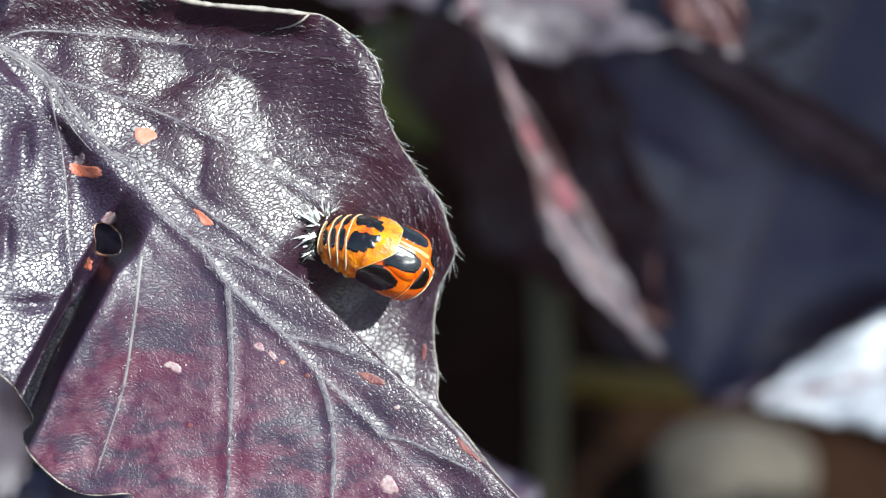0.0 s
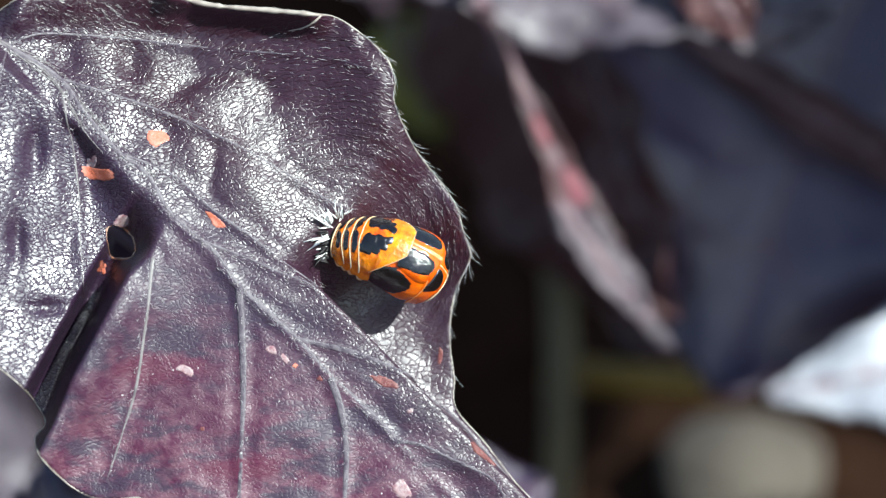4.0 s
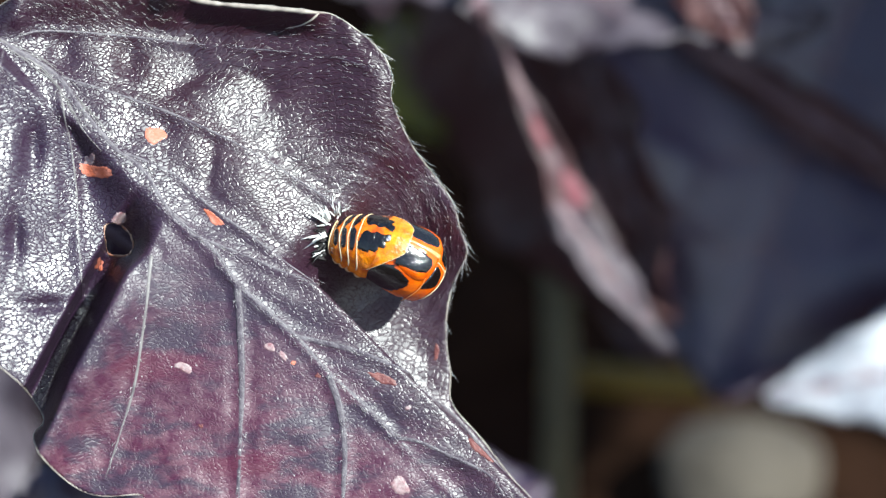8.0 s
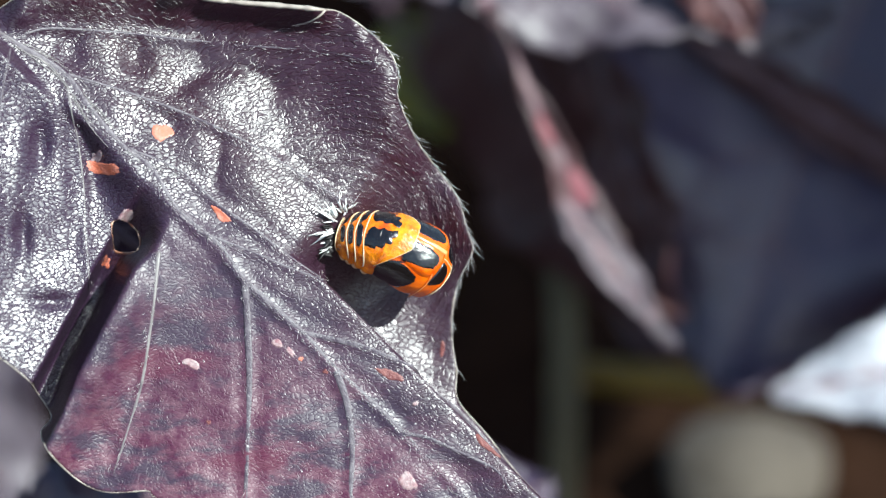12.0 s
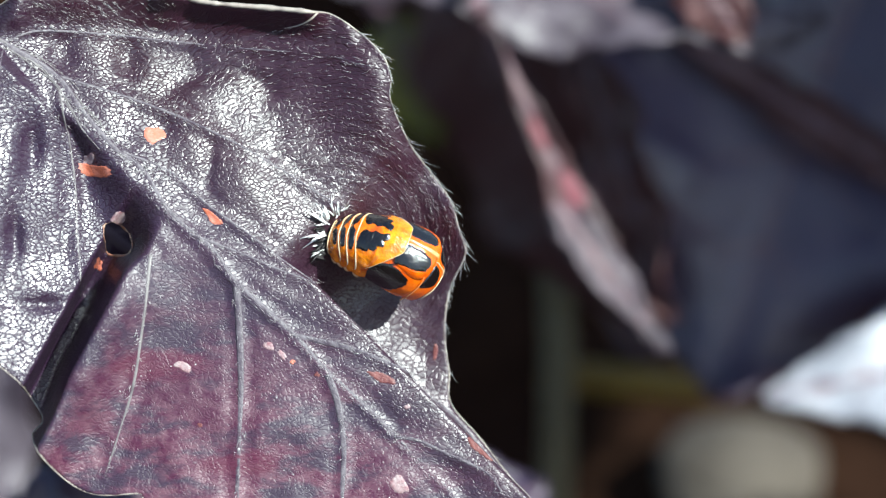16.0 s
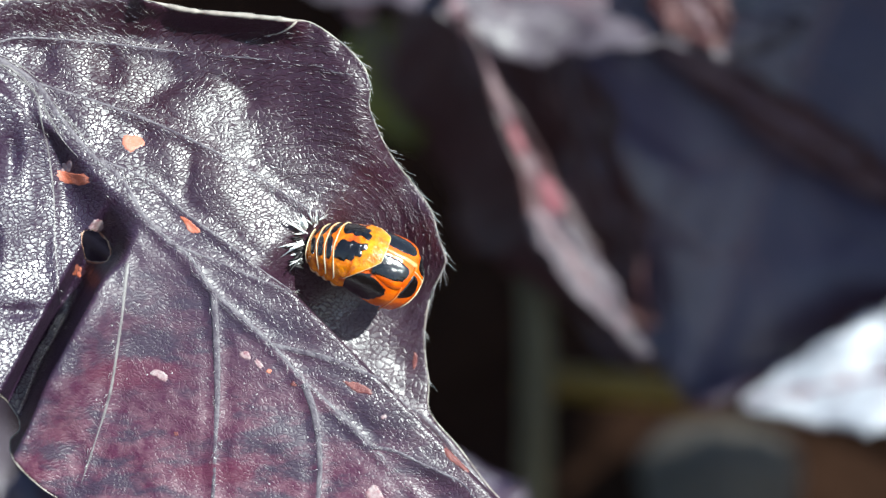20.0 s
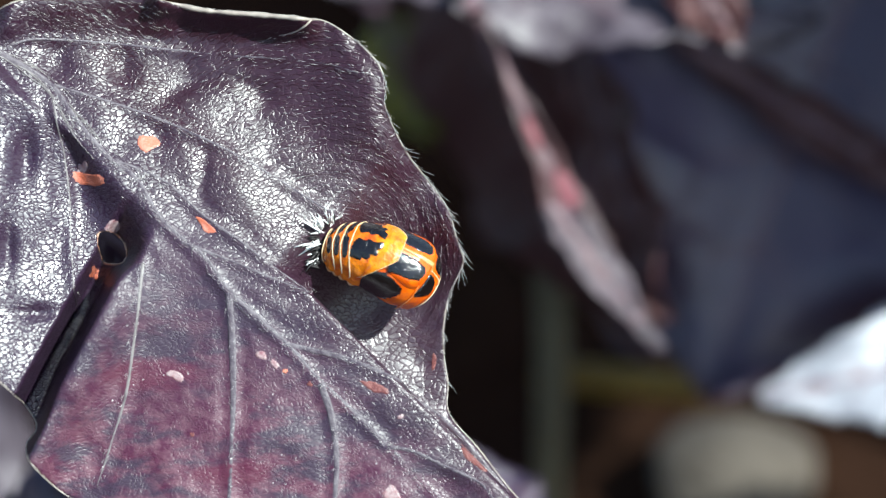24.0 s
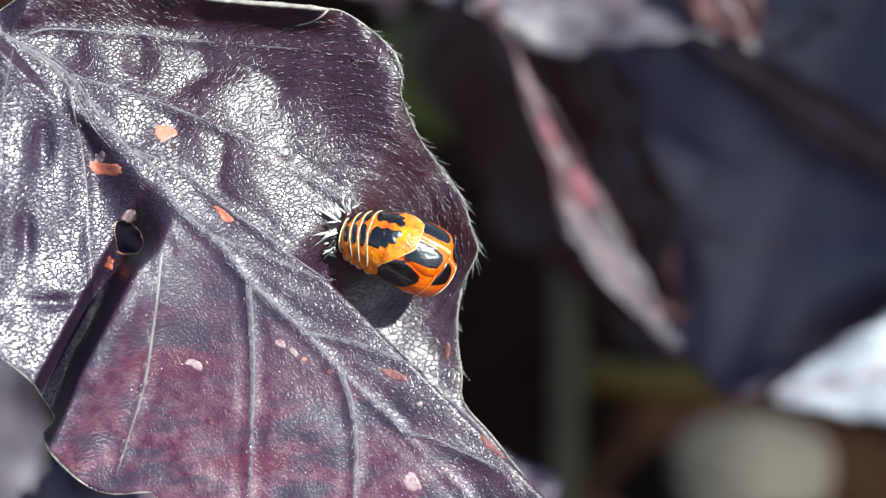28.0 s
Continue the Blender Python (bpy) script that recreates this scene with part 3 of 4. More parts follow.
def margin_hairs():
    rng = random.Random(11)
    n = len(MARGIN)
    picked, ways = [], []
    for k in range(0, n, 3):
        x, y = MARGIN[k]
        if not (-20 < x < 3.5 and y > -12 and (x > -12.5)):
            continue
        right = x > -3.9
        if rng.random() > ((0.6 if y > -2.5 else 0.2 if y > -7 else 0.04) if right else 0.03):
            continue
        d = MARGIN[(k + 3) % n] - MARGIN[k - 3]
        d = d / np.linalg.norm(d)
        out = np.array((-d[1], d[0]))
        lean = rng.uniform(1.3, 3.6)
        picked.append((x, y))
        ways.append((out[0] + d[0] * lean, out[1] + d[1] * lean, rng.uniform(-0.3, 0.5)))
    roots = leaf_place(np.array([p[0] for p in picked]), np.array([p[1] for p in picked]))
    return joined([hair(r, w, rng.choice((0.3, 0.45, 0.55, 0.75)) * rng.uniform(0.7, 1.15) * MM, rng.uniform(0.008, 0.015) * MM, 0.25, rng) for r, w in zip(roots, ways)])


def skin_hairs():
    """Short hairs that lie along the blade: along the veins and, in place of glints, thick in the upper half."""
    rng = random.Random(5)
    spots = []
    for ring in range(26):
        # bowed rows of short hairs round the pupa's seat, standing in for glints
        r = 2.5 + 0.31 * ring
        turn = -20.0
        while turn < 165.0:
            turn += math.degrees(rng.uniform(0.32, 0.62) / r)
            x, y = -4.9 + (r + rng.gauss(0, 0.03)) * math.cos(radians(turn)), 0.2 + (r + rng.gauss(0, 0.03)) * math.sin(radians(turn))
            p = (x - BASE[0]) * ACROSS[0] + (y - BASE[1]) * ACROSS[1]
            if x > -11.5 and rng.random() < 0.8 * smooth01((p - 4.6) / 2.0):
                spots.append((x, y, turn - 90 + rng.gauss(-6, 9)))
    # more hairs in place of glints, on the strip below the upper margin
    for _ in range(150):
        spots.append((rng.uniform(-19.0, -12.5), rng.uniform(9.9, 12.0), rng.gauss(-28, 10)))
    for line in VEINS:
        for k in range(0, len(line) - 1):
            if rng.random() < (0.9 if line is MIDRIB else 0.4):
                d = line[k + 1] - line[k]
                spots.append((line[k][0] + rng.gauss(0, 0.14), line[k][1] + rng.gauss(0, 0.14), math.degrees(math.atan2(d[1], d[0])) + rng.gauss(0, 25)))
    spots = np.array(spots)
    sd, _ = polygon_distance(spots[:, 0], spots[:, 1], MARGIN[::2])
    spots = spots[sd < -0.3]
    length = np.array([rng.uniform(0.16, 0.40) for _ in spots])
    a = np.radians(spots[:, 2])
    roots = leaf_place(spots[:, 0], spots[:, 1], 0.015)
    tips = leaf_place(spots[:, 0] + np.cos(a) * length, spots[:, 1] + np.sin(a) * length, 0.04)
    return joined([tube([r, (r + t) / 2 + np.array((0, 0, 2e-5)), t], (7.5e-6, 7e-6, 2.5e-6), 3) for r, t in zip(roots, tips)])


def tuft(cx, cy, count, seed):
    rng = random.Random(seed)
    root = leaf_place(np.array([cx]), np.array([cy]))[0]
    out = []
    for _ in range(count):
        a = rng.uniform(0, 2 * math.pi)
        out.append(hair(root + np.array((rng.gauss(0, 1e-4), rng.gauss(0, 1e-4), 0)), (math.cos(a), math.sin(a), rng.uniform(0.1, 0.7)), rng.uniform(0.25, 0.6) * MM, 0.7e-5, 0.3, rng))
    return joined(out)


tagged(part("margin_hair", margin_hairs(), HAIR, leaf, "fine whitish hairs along the margin"), kind="stuff")
tagged(part("skin_hair", skin_hairs(), HAIR, leaf, "fine whitish hairs on the skin, many in place of glints"), kind="stuff")
def dust():
    """Pale specks of dust that lie on the lower panels."""
    rng = random.Random(77)
    xs = np.array([rng.uniform(-15.5, 1.5) for _ in range(85)])
    ys = np.array([-1.0 + (-x - 15.0) * 0.55 - abs(rng.gauss(0, 3.2)) for x in xs])
    sd, _ = polygon_distance(xs, ys, MARGIN[::2])
    xs, ys = xs[sd < -0.3], ys[sd < -0.3]
    out = []
    for c in leaf_place(xs, ys, 0.01):
        r = rng.uniform(0.012, 0.036) * MM * (1.6 if rng.random() < 0.08 else 1.0)
        v = [c + np.array((dx * r * rng.uniform(0.6, 1.4), dy * r * rng.uniform(0.6, 1.4), dz * r * 0.6)) for dx, dy, dz in ((1, 0, 0), (0, 1, 0), (-1, 0, 0), (0, -1, 0), (0, 0, 1))]
        out.append((v, [(0, 1, 4), (1, 2, 4), (2, 3, 4), (3, 0, 4)]))
    return joined(out)


tagged(part("dust_speck", dust(), HAIR, leaf, "pale specks of dust"), kind="stuff")
for k, (cx, cy) in enumerate([(-13.6, 3.55), (-16.7, 6.3), (-6.1, -1.8), (-4.5, 1.95)]):
    tagged(part("hair_tuft", tuft(cx, cy, 16, 20 + k), HAIR, leaf, "tuft of whitish hairs in a vein's fork"), kind="stuff")


# ---- the pupa ----
def pupa_rest():
    """The pupa's place on the leaf: its tail, and the turn of its body."""
    along = Vector((math.cos(radians(22)) * math.cos(radians(3)), -math.sin(radians(22)) * math.cos(radians(3)), -math.sin(radians(3))))
    up = Vector((0.0, 0.0, 1.0)) - along * along.z
    up.normalize()
    up = Matrix.Rotation(radians(-31), 3, along) @ up
    side = up.cross(along)
    m = Matrix((along, side, up)).transposed().to_4x4()
    m.translation = Vector((-4.98, 0.53, 1.0)) * MM
    return m


PUPA_LENGTH = 5.3
STATIONS = np.array((-0.06, 0.0, 0.36, 0.8, 1.35, 2.1, 2.9, 3.6, 4.2, 4.65, 4.95, 5.12))
HALF_WIDTH = np.array((0.52, 0.78, 0.97, 1.14, 1.30, 1.45, 1.56, 1.61, 1.55, 1.34, 1.02, 0.40))
TOP = np.array((0.30, 0.55, 0.90, 1.20, 1.50, 1.78, 1.90, 1.91, 1.80, 1.44, 1.00, 0.35))
UNDER = np.array((0.3, 0.5, 0.7, 0.8, 0.9, 0.95, 0.95, 0.95, 0.9, 0.75, 0.5, 0.2))
ARCH_FROM, ARCH_TO = 24.0, -38.0      # the body's pitch at the tail and at the head, degrees


def pupa_axis(u):
    """The arched middle line: along, up, and its pitch."""
    grid = np.linspace(-0.1, PUPA_LENGTH + 0.1, 200)
    pitch = np.radians(np.interp(grid, (0.0, PUPA_LENGTH), (ARCH_FROM, ARCH_TO)))
    d = grid[1] - grid[0]
    x, z = np.cumsum(np.cos(pitch)) * d, np.cumsum(np.sin(pitch)) * d
    x, z = x - np.interp(0.0, grid, x), z - np.interp(0.0, grid, z)
    return np.interp(u, grid, x), np.interp(u, grid, z), np.interp(u, grid, pitch)


def pupa_skin(u, deg, lift=0.0):
    """A place on the pupa: u mm from the tail, deg round the body from its back (positive to its left side)."""
    u, a = np.asarray(u, float), np.radians(np.asarray(deg, float))
    w, t, b = np.interp(u, STATIONS, HALF_WIDTH), np.interp(u, STATIONS, TOP), np.interp(u, STATIONS, UNDER)
    c, s = np.cos(a), np.sin(a)
    e = 0.92
    y = (w + lift) * np.sign(s) * np.abs(s) ** e
    h = np.where(c >= 0, (t + lift) * np.abs(c) ** e, -(b + lift) * np.abs(c) ** e)
    cx, cz, pitch = pupa_axis(u)
    return np.stack([cx - h * np.sin(pitch), y, cz + h * np.cos(pitch)], -1) * MM


def shell_between(u0, u1, d0, d1, nu, nd, lift, drawn_in=0.0, flare=0.0, sweep=0.0):
    """A plate of the pupa's skin. drawn_in: its front and hind edges lie lower; flare: its flanks stand off; sweep: its hind edge runs forward at the flanks."""
    verts, faces = [], []
    d = np.linspace(d0, d1, nd + 1)
    off = np.abs(d)
    for i in range(nu + 1):
        f = i / nu
        rise = lift - drawn_in * (1 - f if f < 0.5 else f * 0.25) ** 2 + flare * np.exp(-((off - 102) / 15) ** 2) * (0.2 + 0.8 * math.sin(math.pi * f))
        back = u1 - sweep * np.clip((off - 22) / 52, 0, 1.2) ** 1.1
        verts.append(pupa_skin(u0 + (back - u0) * f, d, rise))
    verts = np.concatenate(verts)
    for i in range(nu):
        for k in range(nd):
            a = i * (nd + 1) + k
            faces.append((a, a + nd + 1, a + nd + 2, a + 1))
    return verts, faces


def marking(outline, lift, side=1, rings=6, soft=0.03, wild=0.0, seed=0, tilt=0.0):
    """A plate or mark with a free outline of (mm from the tail, degrees round), just proud of the skin and sunk at its rim; side -1 mirrors it."""
    rng = random.Random(seed)
    line = spline([(u, d * 0.028) for u, d in outline], 0.06, closed=True)
    mid = line.mean(0)
    n = len(line)
    if wild:
        line = line + np.array([[rng.uniform(-wild, wild), rng.uniform(-wild, wild)] for _ in range(n)])
    us, ds, ls = [mid[0]], [mid[1] / 0.028 * side], [lift + tilt * (mid[0] - 2.6)]
    for r in range(1, rings + 1):
        f = r / rings
        for p in line:
            q = mid + (p - mid) * f
            us.append(q[0])
            ds.append(q[1] / 0.028 * side)
            ls.append((lift if r < rings else lift - soft) + tilt * (q[0] - 2.6))
    verts = pupa_skin(np.array(us), np.array(ds), np.array(ls))
    faces = [(0, 1 + k, 1 + (k + 1) % n) for k in range(n)]
    for r in range(rings - 1):
        for k in range(n):
            a, b = 1 + r * n, 1 + (r + 1) * n
            faces.append((a + k, b + k, b + (k + 1) % n, a + (k + 1) % n))
    return verts, faces


pupa = thing("ladybird_pupa", "glossy orange and black ladybird pupa fixed to the leaf", "insect pupa")
part("body", shell_between(-0.06, 5.12, -180, 180, 44, 60, -0.05), DEEP_ORANGE, pupa)
PLATES = ((0.0, 0.50), (0.44, 0.86), (0.80, 1.22), (1.14, 2.05), (1.95, 2.92))
plates = []
for k, (u0, u1) in enumerate(PLATES):
    sweep = (-0.22, -0.22, -0.25, 0.0, 0.95)[k]
    reach = (122, 122, 122, 116, 76)[k]
    plate = part("abdomen_plate", shell_between(u0, u1, -reach, reach, 10, 60, 0.05 if k < 4 else 0.13, 0.06 if k < 4 else 0.20, 0.15 if k < 4 else 0.0, sweep), ORANGE if k < 4 else GOLD, pupa, "orange-yellow ring plate of the abdomen")
    plates.append(plate)
    d = np.linspace(-reach, reach, 60)
    back = u1 - sweep * np.clip((np.abs(d) - 22) / 52, 0, 1.2) ** 1.1
    lift = (0.045 if k < 4 else 0.11) + (0.15 if k < 4 else 0.0) * 0.2 * np.exp(-((np.abs(d) - 102) / 15) ** 2)
    if k != 3:
        part("seam", tube(pupa_skin(back, d, lift), (0.024 + 0.026 * smooth01((np.abs(d) - 50) / 50) if k < 3 else 0.014) * MM, 6), SEAM, plate, "pale yellow seam")
for k, plate in enumerate(plates[:4]):
    # the flank of each ring swells into a pale knob
    u = PLATES[k][1] - (0.14 if k < 3 else 0.45)
    grid = [(u + 0.21 * math.sin(b) * math.cos(a), -108 + 10 * math.sin(b) * math.sin(a), 0.10 + 0.15 * math.cos(b)) for b in np.linspace(0.05, 1.55, 6) for a in np.linspace(0, 2 * math.pi, 14, endpoint=False)]
    cap = (pupa_skin(*[np.array(c) for c in zip(*grid)]), [(i * 14 + j, i * 14 + (j + 1) % 14, (i + 1) * 14 + (j + 1) % 14, (i + 1) * 14 + j) for i in range(5) for j in range(14)] + [tuple(range(14))[::-1]])
    part("flank_knob", cap, KNOB, plate, "rounded pale knob on the flank")
tail_arc = np.linspace(-112, 112, 50)
part("seam", tube(pupa_skin(np.full(50, 0.03), tail_arc, 0.05), 0.03 * MM, 6), SEAM, plates[0], "pale yellow seam")
BAR = ((0.16, 4), (0.42, 2), (0.56, -20), (0.60, -44), (0.38, -46), (0.24, -22))
for k in range(3):
    for side in (1, -1):
        part("spot", marking([(u * 0.75 + 0.05 + 0.36 * k, d - 6) for u, d in BAR], 0.062, side, wild=0.02, seed=k), BLACK, plates[k], "black bar")
for k in range(3):
    for side in (1, -1):
        u = PLATES[k][0] + 0.24
        part("spot", marking([(u + 0.10 * math.cos(a) - 0.04, -84 + 8 * math.sin(a)) for a in np.linspace(0, 2 * math.pi, 8, endpoint=False)], 0.058, side, wild=0.02, seed=20 + k), FLANK_BROWN, plates[k], "brown flank spot")
BLOTCH = ((1.34, -44), (1.31, -30), (1.34, -12), (1.46, -5), (1.7, -7), (1.76, -3), (2.05, -6), (2.30, -3), (2.36, -12), (2.2, -18), (2.26, -27), (2.05, -31), (2.03, -40), (1.8, -41), (1.7, -47), (1.45, -45))
for side in (1, -1):
    part("spot", marking(BLOTCH, 0.072, side, wild=0.028, seed=4), BLACK, plates[3], "large black blotch")
WING = ((1.95, -82), (2.35, -58), (2.75, -44), (3.4, -40), (3.98, -44), (4.15, -70), (4.0, -98), (3.3, -112), (2.5, -106))
WING_BLOTCH = ((1.96, -84), (2.3, -58), (2.78, -47), (3.25, -49), (3.64, -56), (3.68, -70), (3.2, -98), (2.3, -108))
for side in (1, -1):
    pad = part("wing_pad", marking(WING, 0.06, side, soft=0.09), DEEP_ORANGE, pupa, "glossy deep orange wing pad")
    part("spot", marking(WING_BLOTCH, 0.08, side, soft=0.04, wild=0.025), BLACK, pad, "black wing blotch")
SHIELD = ((2.6, 0), (2.66, 25), (2.85, 46), (3.3, 50), (3.85, 46), (4.08, 26), (4.08, 0), (4.08, -26), (3.85, -46), (3.3, -50), (2.85, -46), (2.66, -25))
thorax = part("thorax", marking(SHIELD, 0.07, rings=9, soft=0.10, tilt=0.11), DEEP_ORANGE, pupa, "deep orange chest shield")
SHIELD_MARK = ((2.76, -22), (2.84, -7), (3.25, -5), (3.66, -6), (3.95, -11), (3.93, -30), (3.5, -39), (3.08, -42), (2.80, -43))
for side in (1, -1):
    part("spot", marking(SHIELD_MARK, 0.083, side, wild=0.022, seed=6, tilt=0.11), BLACK, thorax, "black shield mark")
part("seam", tube(pupa_skin(np.linspace(2.8, 4.05, 20), np.full(20, 0.0), np.linspace(0.09, 0.22, 20)), np.linspace(0.05, 0.12, 20) * MM, 9, flat=0.35), SEAM_ORANGE, thorax, "pale orange midline")
head = part("head", shell_between(4.10, 5.10, -105, 105, 16, 50, 0.05, 0.05), DEEP_ORANGE, pupa, "deep orange head shield")
HEAD_MARK = ((4.16, -11), (4.55, -14), (4.66, -38), (4.3, -54), (4.12, -54), (4.12, -30))
FACE_MARK = ((4.22, 7), (4.4, 2), (4.85, 4), (4.95, 20), (4.5, 40), (4.25, 28))
part("spot", marking(HEAD_MARK, 0.065), BLACK, head, "black head mark")
part("spot", marking(FACE_MARK, 0.065), BLACK, head, "black head mark")
d = np.linspace(-100, 100, 60)
part("seam", tube(pupa_skin(4.08 - 0.14 * np.exp(-((np.abs(d) - 28) / 16) ** 2), d, 0.13), 0.018 * MM, 6), SEAM_ORANGE, head, "pale yellow seam")
part("seam", tube(pupa_skin(np.linspace(4.1, 4.98, 24), np.linspace(-6, -2, 24), 0.06), 0.022 * MM, 6), SEAM, head, "pale yellow seam")
part("seam", tube(pupa_skin(np.full(30, 4.88), np.linspace(-90, 40, 30), 0.05), 0.022 * MM, 6), SEAM, head, "pale yellow seam")

# the cast larval skin at the pupa's tail
shed = thing("shed_larval_skin", "crumpled black and white spiny cast skin at the pupa's tail", "cast skin")
wad = spline([(-0.25, -1.2, -0.35), (-0.35, -0.6, -0.1), (-0.32, 0.0, 0.0), (-0.3, 0.6, 0.0), (-0.1, 1.1, -0.2)], 0.08) * MM
part("crumpled_skin", tube(wad, np.array([0.26 + 0.09 * math.sin(k * 1.7) for k in range(len(wad))]) * MM, 9), SHED, shed, "black crumpled skin")
# tufts of flattened spines: root and tip over the leaf (mm from the pupa's tail), count, spread, white share
rng = random.Random(31)
TUFTS = (((-0.30, 0.60, 0.75), (-0.84, 0.98, 1.10), 8, 0.16, 1.0), ((-0.18, 0.80, 0.80), (-0.62, 1.40, 1.20), 8, 0.15, 1.0), ((0.10, 1.00, 0.70), (-0.02, 1.58, 1.20), 7, 0.22, 1.0),
         ((0.25, 1.05, 0.65), (0.42, 1.55, 1.05), 6, 0.24, 0.9), ((-0.36, 0.14, 0.75), (-0.82, -0.06, 1.0), 11, 0.30, 1.0), ((-0.40, -0.55, 0.45), (-0.86, -0.88, 0.65), 9, 0.26, 0.55),
         ((-0.40, 0.35, 0.60), (-0.85, 0.45, 0.80), 5, 0.22, 0.0), ((-0.40, -0.25, 0.50), (-0.90, -0.45, 0.60), 6, 0.25, 0.1))
to_body = pupa_rest().to_3x3().inverted()
for root, tip, count, spread, pale in TUFTS:
    root, tip = Vector(root), Vector(tip)
    for k in range(count):
        a = root + Vector((rng.gauss(0, 0.06), rng.gauss(0, 0.06), rng.gauss(0, 0.05)))
        reach_way = (tip - root) + Vector((rng.gauss(0, spread), rng.gauss(0, spread), rng.gauss(0, spread)))
        c = a + reach_way * rng.uniform(0.75, 1.1)
        b = a + (c - a) * 0.55 + Vector((rng.gauss(0, 0.03), rng.gauss(0, 0.03), 0.05))
        white = rng.random() < pale
        part("spine", tube([tuple(to_body @ v * MM) for v in (a, b, c)], (0.040 * MM, 0.042 * MM, 0.008 * MM), 6, flat=0.5), SPINE if white else SHED, shed, "white spine" if white else "black spine")

# ---- the plants and ground behind ----
FAR_SKIN = plain_material("far_leaf_skin", (0.030, 0.014, 0.026), (0.060, 0.024, 0.048), 0.12, 0.42, 0.0003, glow_through=0.10, relief_scale=0.8)
# copy of the purple skin for shade, the sky's reflection put into its colour
FAR_SKY_BLUE = plain_material("far_leaf_sky_sheen", (0.045, 0.029, 0.052), (0.066, 0.045, 0.082), 0.05, 0.40, 0.0008, glow_through=0.05, relief_scale=0.2, spec=0.7)
# paler copy of the purple skin, with the sunlit sheen put into its colour
FAR_LILAC_LIT = plain_material("far_leaf_lilac_lit", (0.030, 0.018, 0.028), (0.150, 0.122, 0.146), 0.33, 0.42, 0.0003, glow_through=0.1, relief_scale=0.8)
FAR_RED = plain_material("far_leaf_red", (0.15, 0.035, 0.050), (0.22, 0.06, 0.075), 0.5, 0.5)
FAR_PINK = plain_material("far_leaf_pink", (0.042, 0.028, 0.033), (0.082, 0.038, 0.042), 0.14, 0.45, 0.0003, glow_through=0.1, relief_scale=0.8)
# overexposed sun on a purple leaf, put into a near-white base colour
FAR_GLARE = plain_material("far_leaf_glare", (0.24, 0.24, 0.28), (0.40, 0.40, 0.45), 0.15, 0.4, 0.0003, glow_through=0.05, relief_scale=0.8)
FAR_WINE = plain_material("far_leaf_wine", (0.050, 0.016, 0.018), (0.075, 0.027, 0.028), 0.15, 0.5, 0.0003, relief_scale=0.6, spec=0.4)
FAR_TIP = plain_material("far_leaf_tip", (0.050, 0.034, 0.044), (0.11, 0.082, 0.098), 0.25, 0.45, 0.0003, relief_scale=0.8)
FAR_GREEN = plain_material("far_leaf_green", (0.12, 0.115, 0.012), (0.18, 0.165, 0.024), 0.2, 0.55, 0.0003, relief_scale=0.8)
FAR_VEIN = plain_material("far_vein", (0.10, 0.05, 0.07), (0.18, 0.11, 0.12), 0.3, 0.5)
STEM = plain_material("stem_bark", (0.088, 0.066, 0.034), (0.125, 0.098, 0.054), 0.25, 0.7, 0.0003, relief_scale=1.0)
OLIVE = plain_material("olive_stalk", (0.13, 0.072, 0.003), (0.19, 0.112, 0.007), 0.2, 0.6, 0.0002, relief_scale=1.0)
SOIL = plain_material("soil", (0.018, 0.009, 0.006), (0.034, 0.017, 0.011), 0.12, 0.95, 0.002, relief_scale=0.5, spec=0.0)
PEBBLE = plain_material("pebble", (0.068, 0.052, 0.040), (0.100, 0.080, 0.063), 0.1, 0.8, 0.0006, relief_scale=0.6)


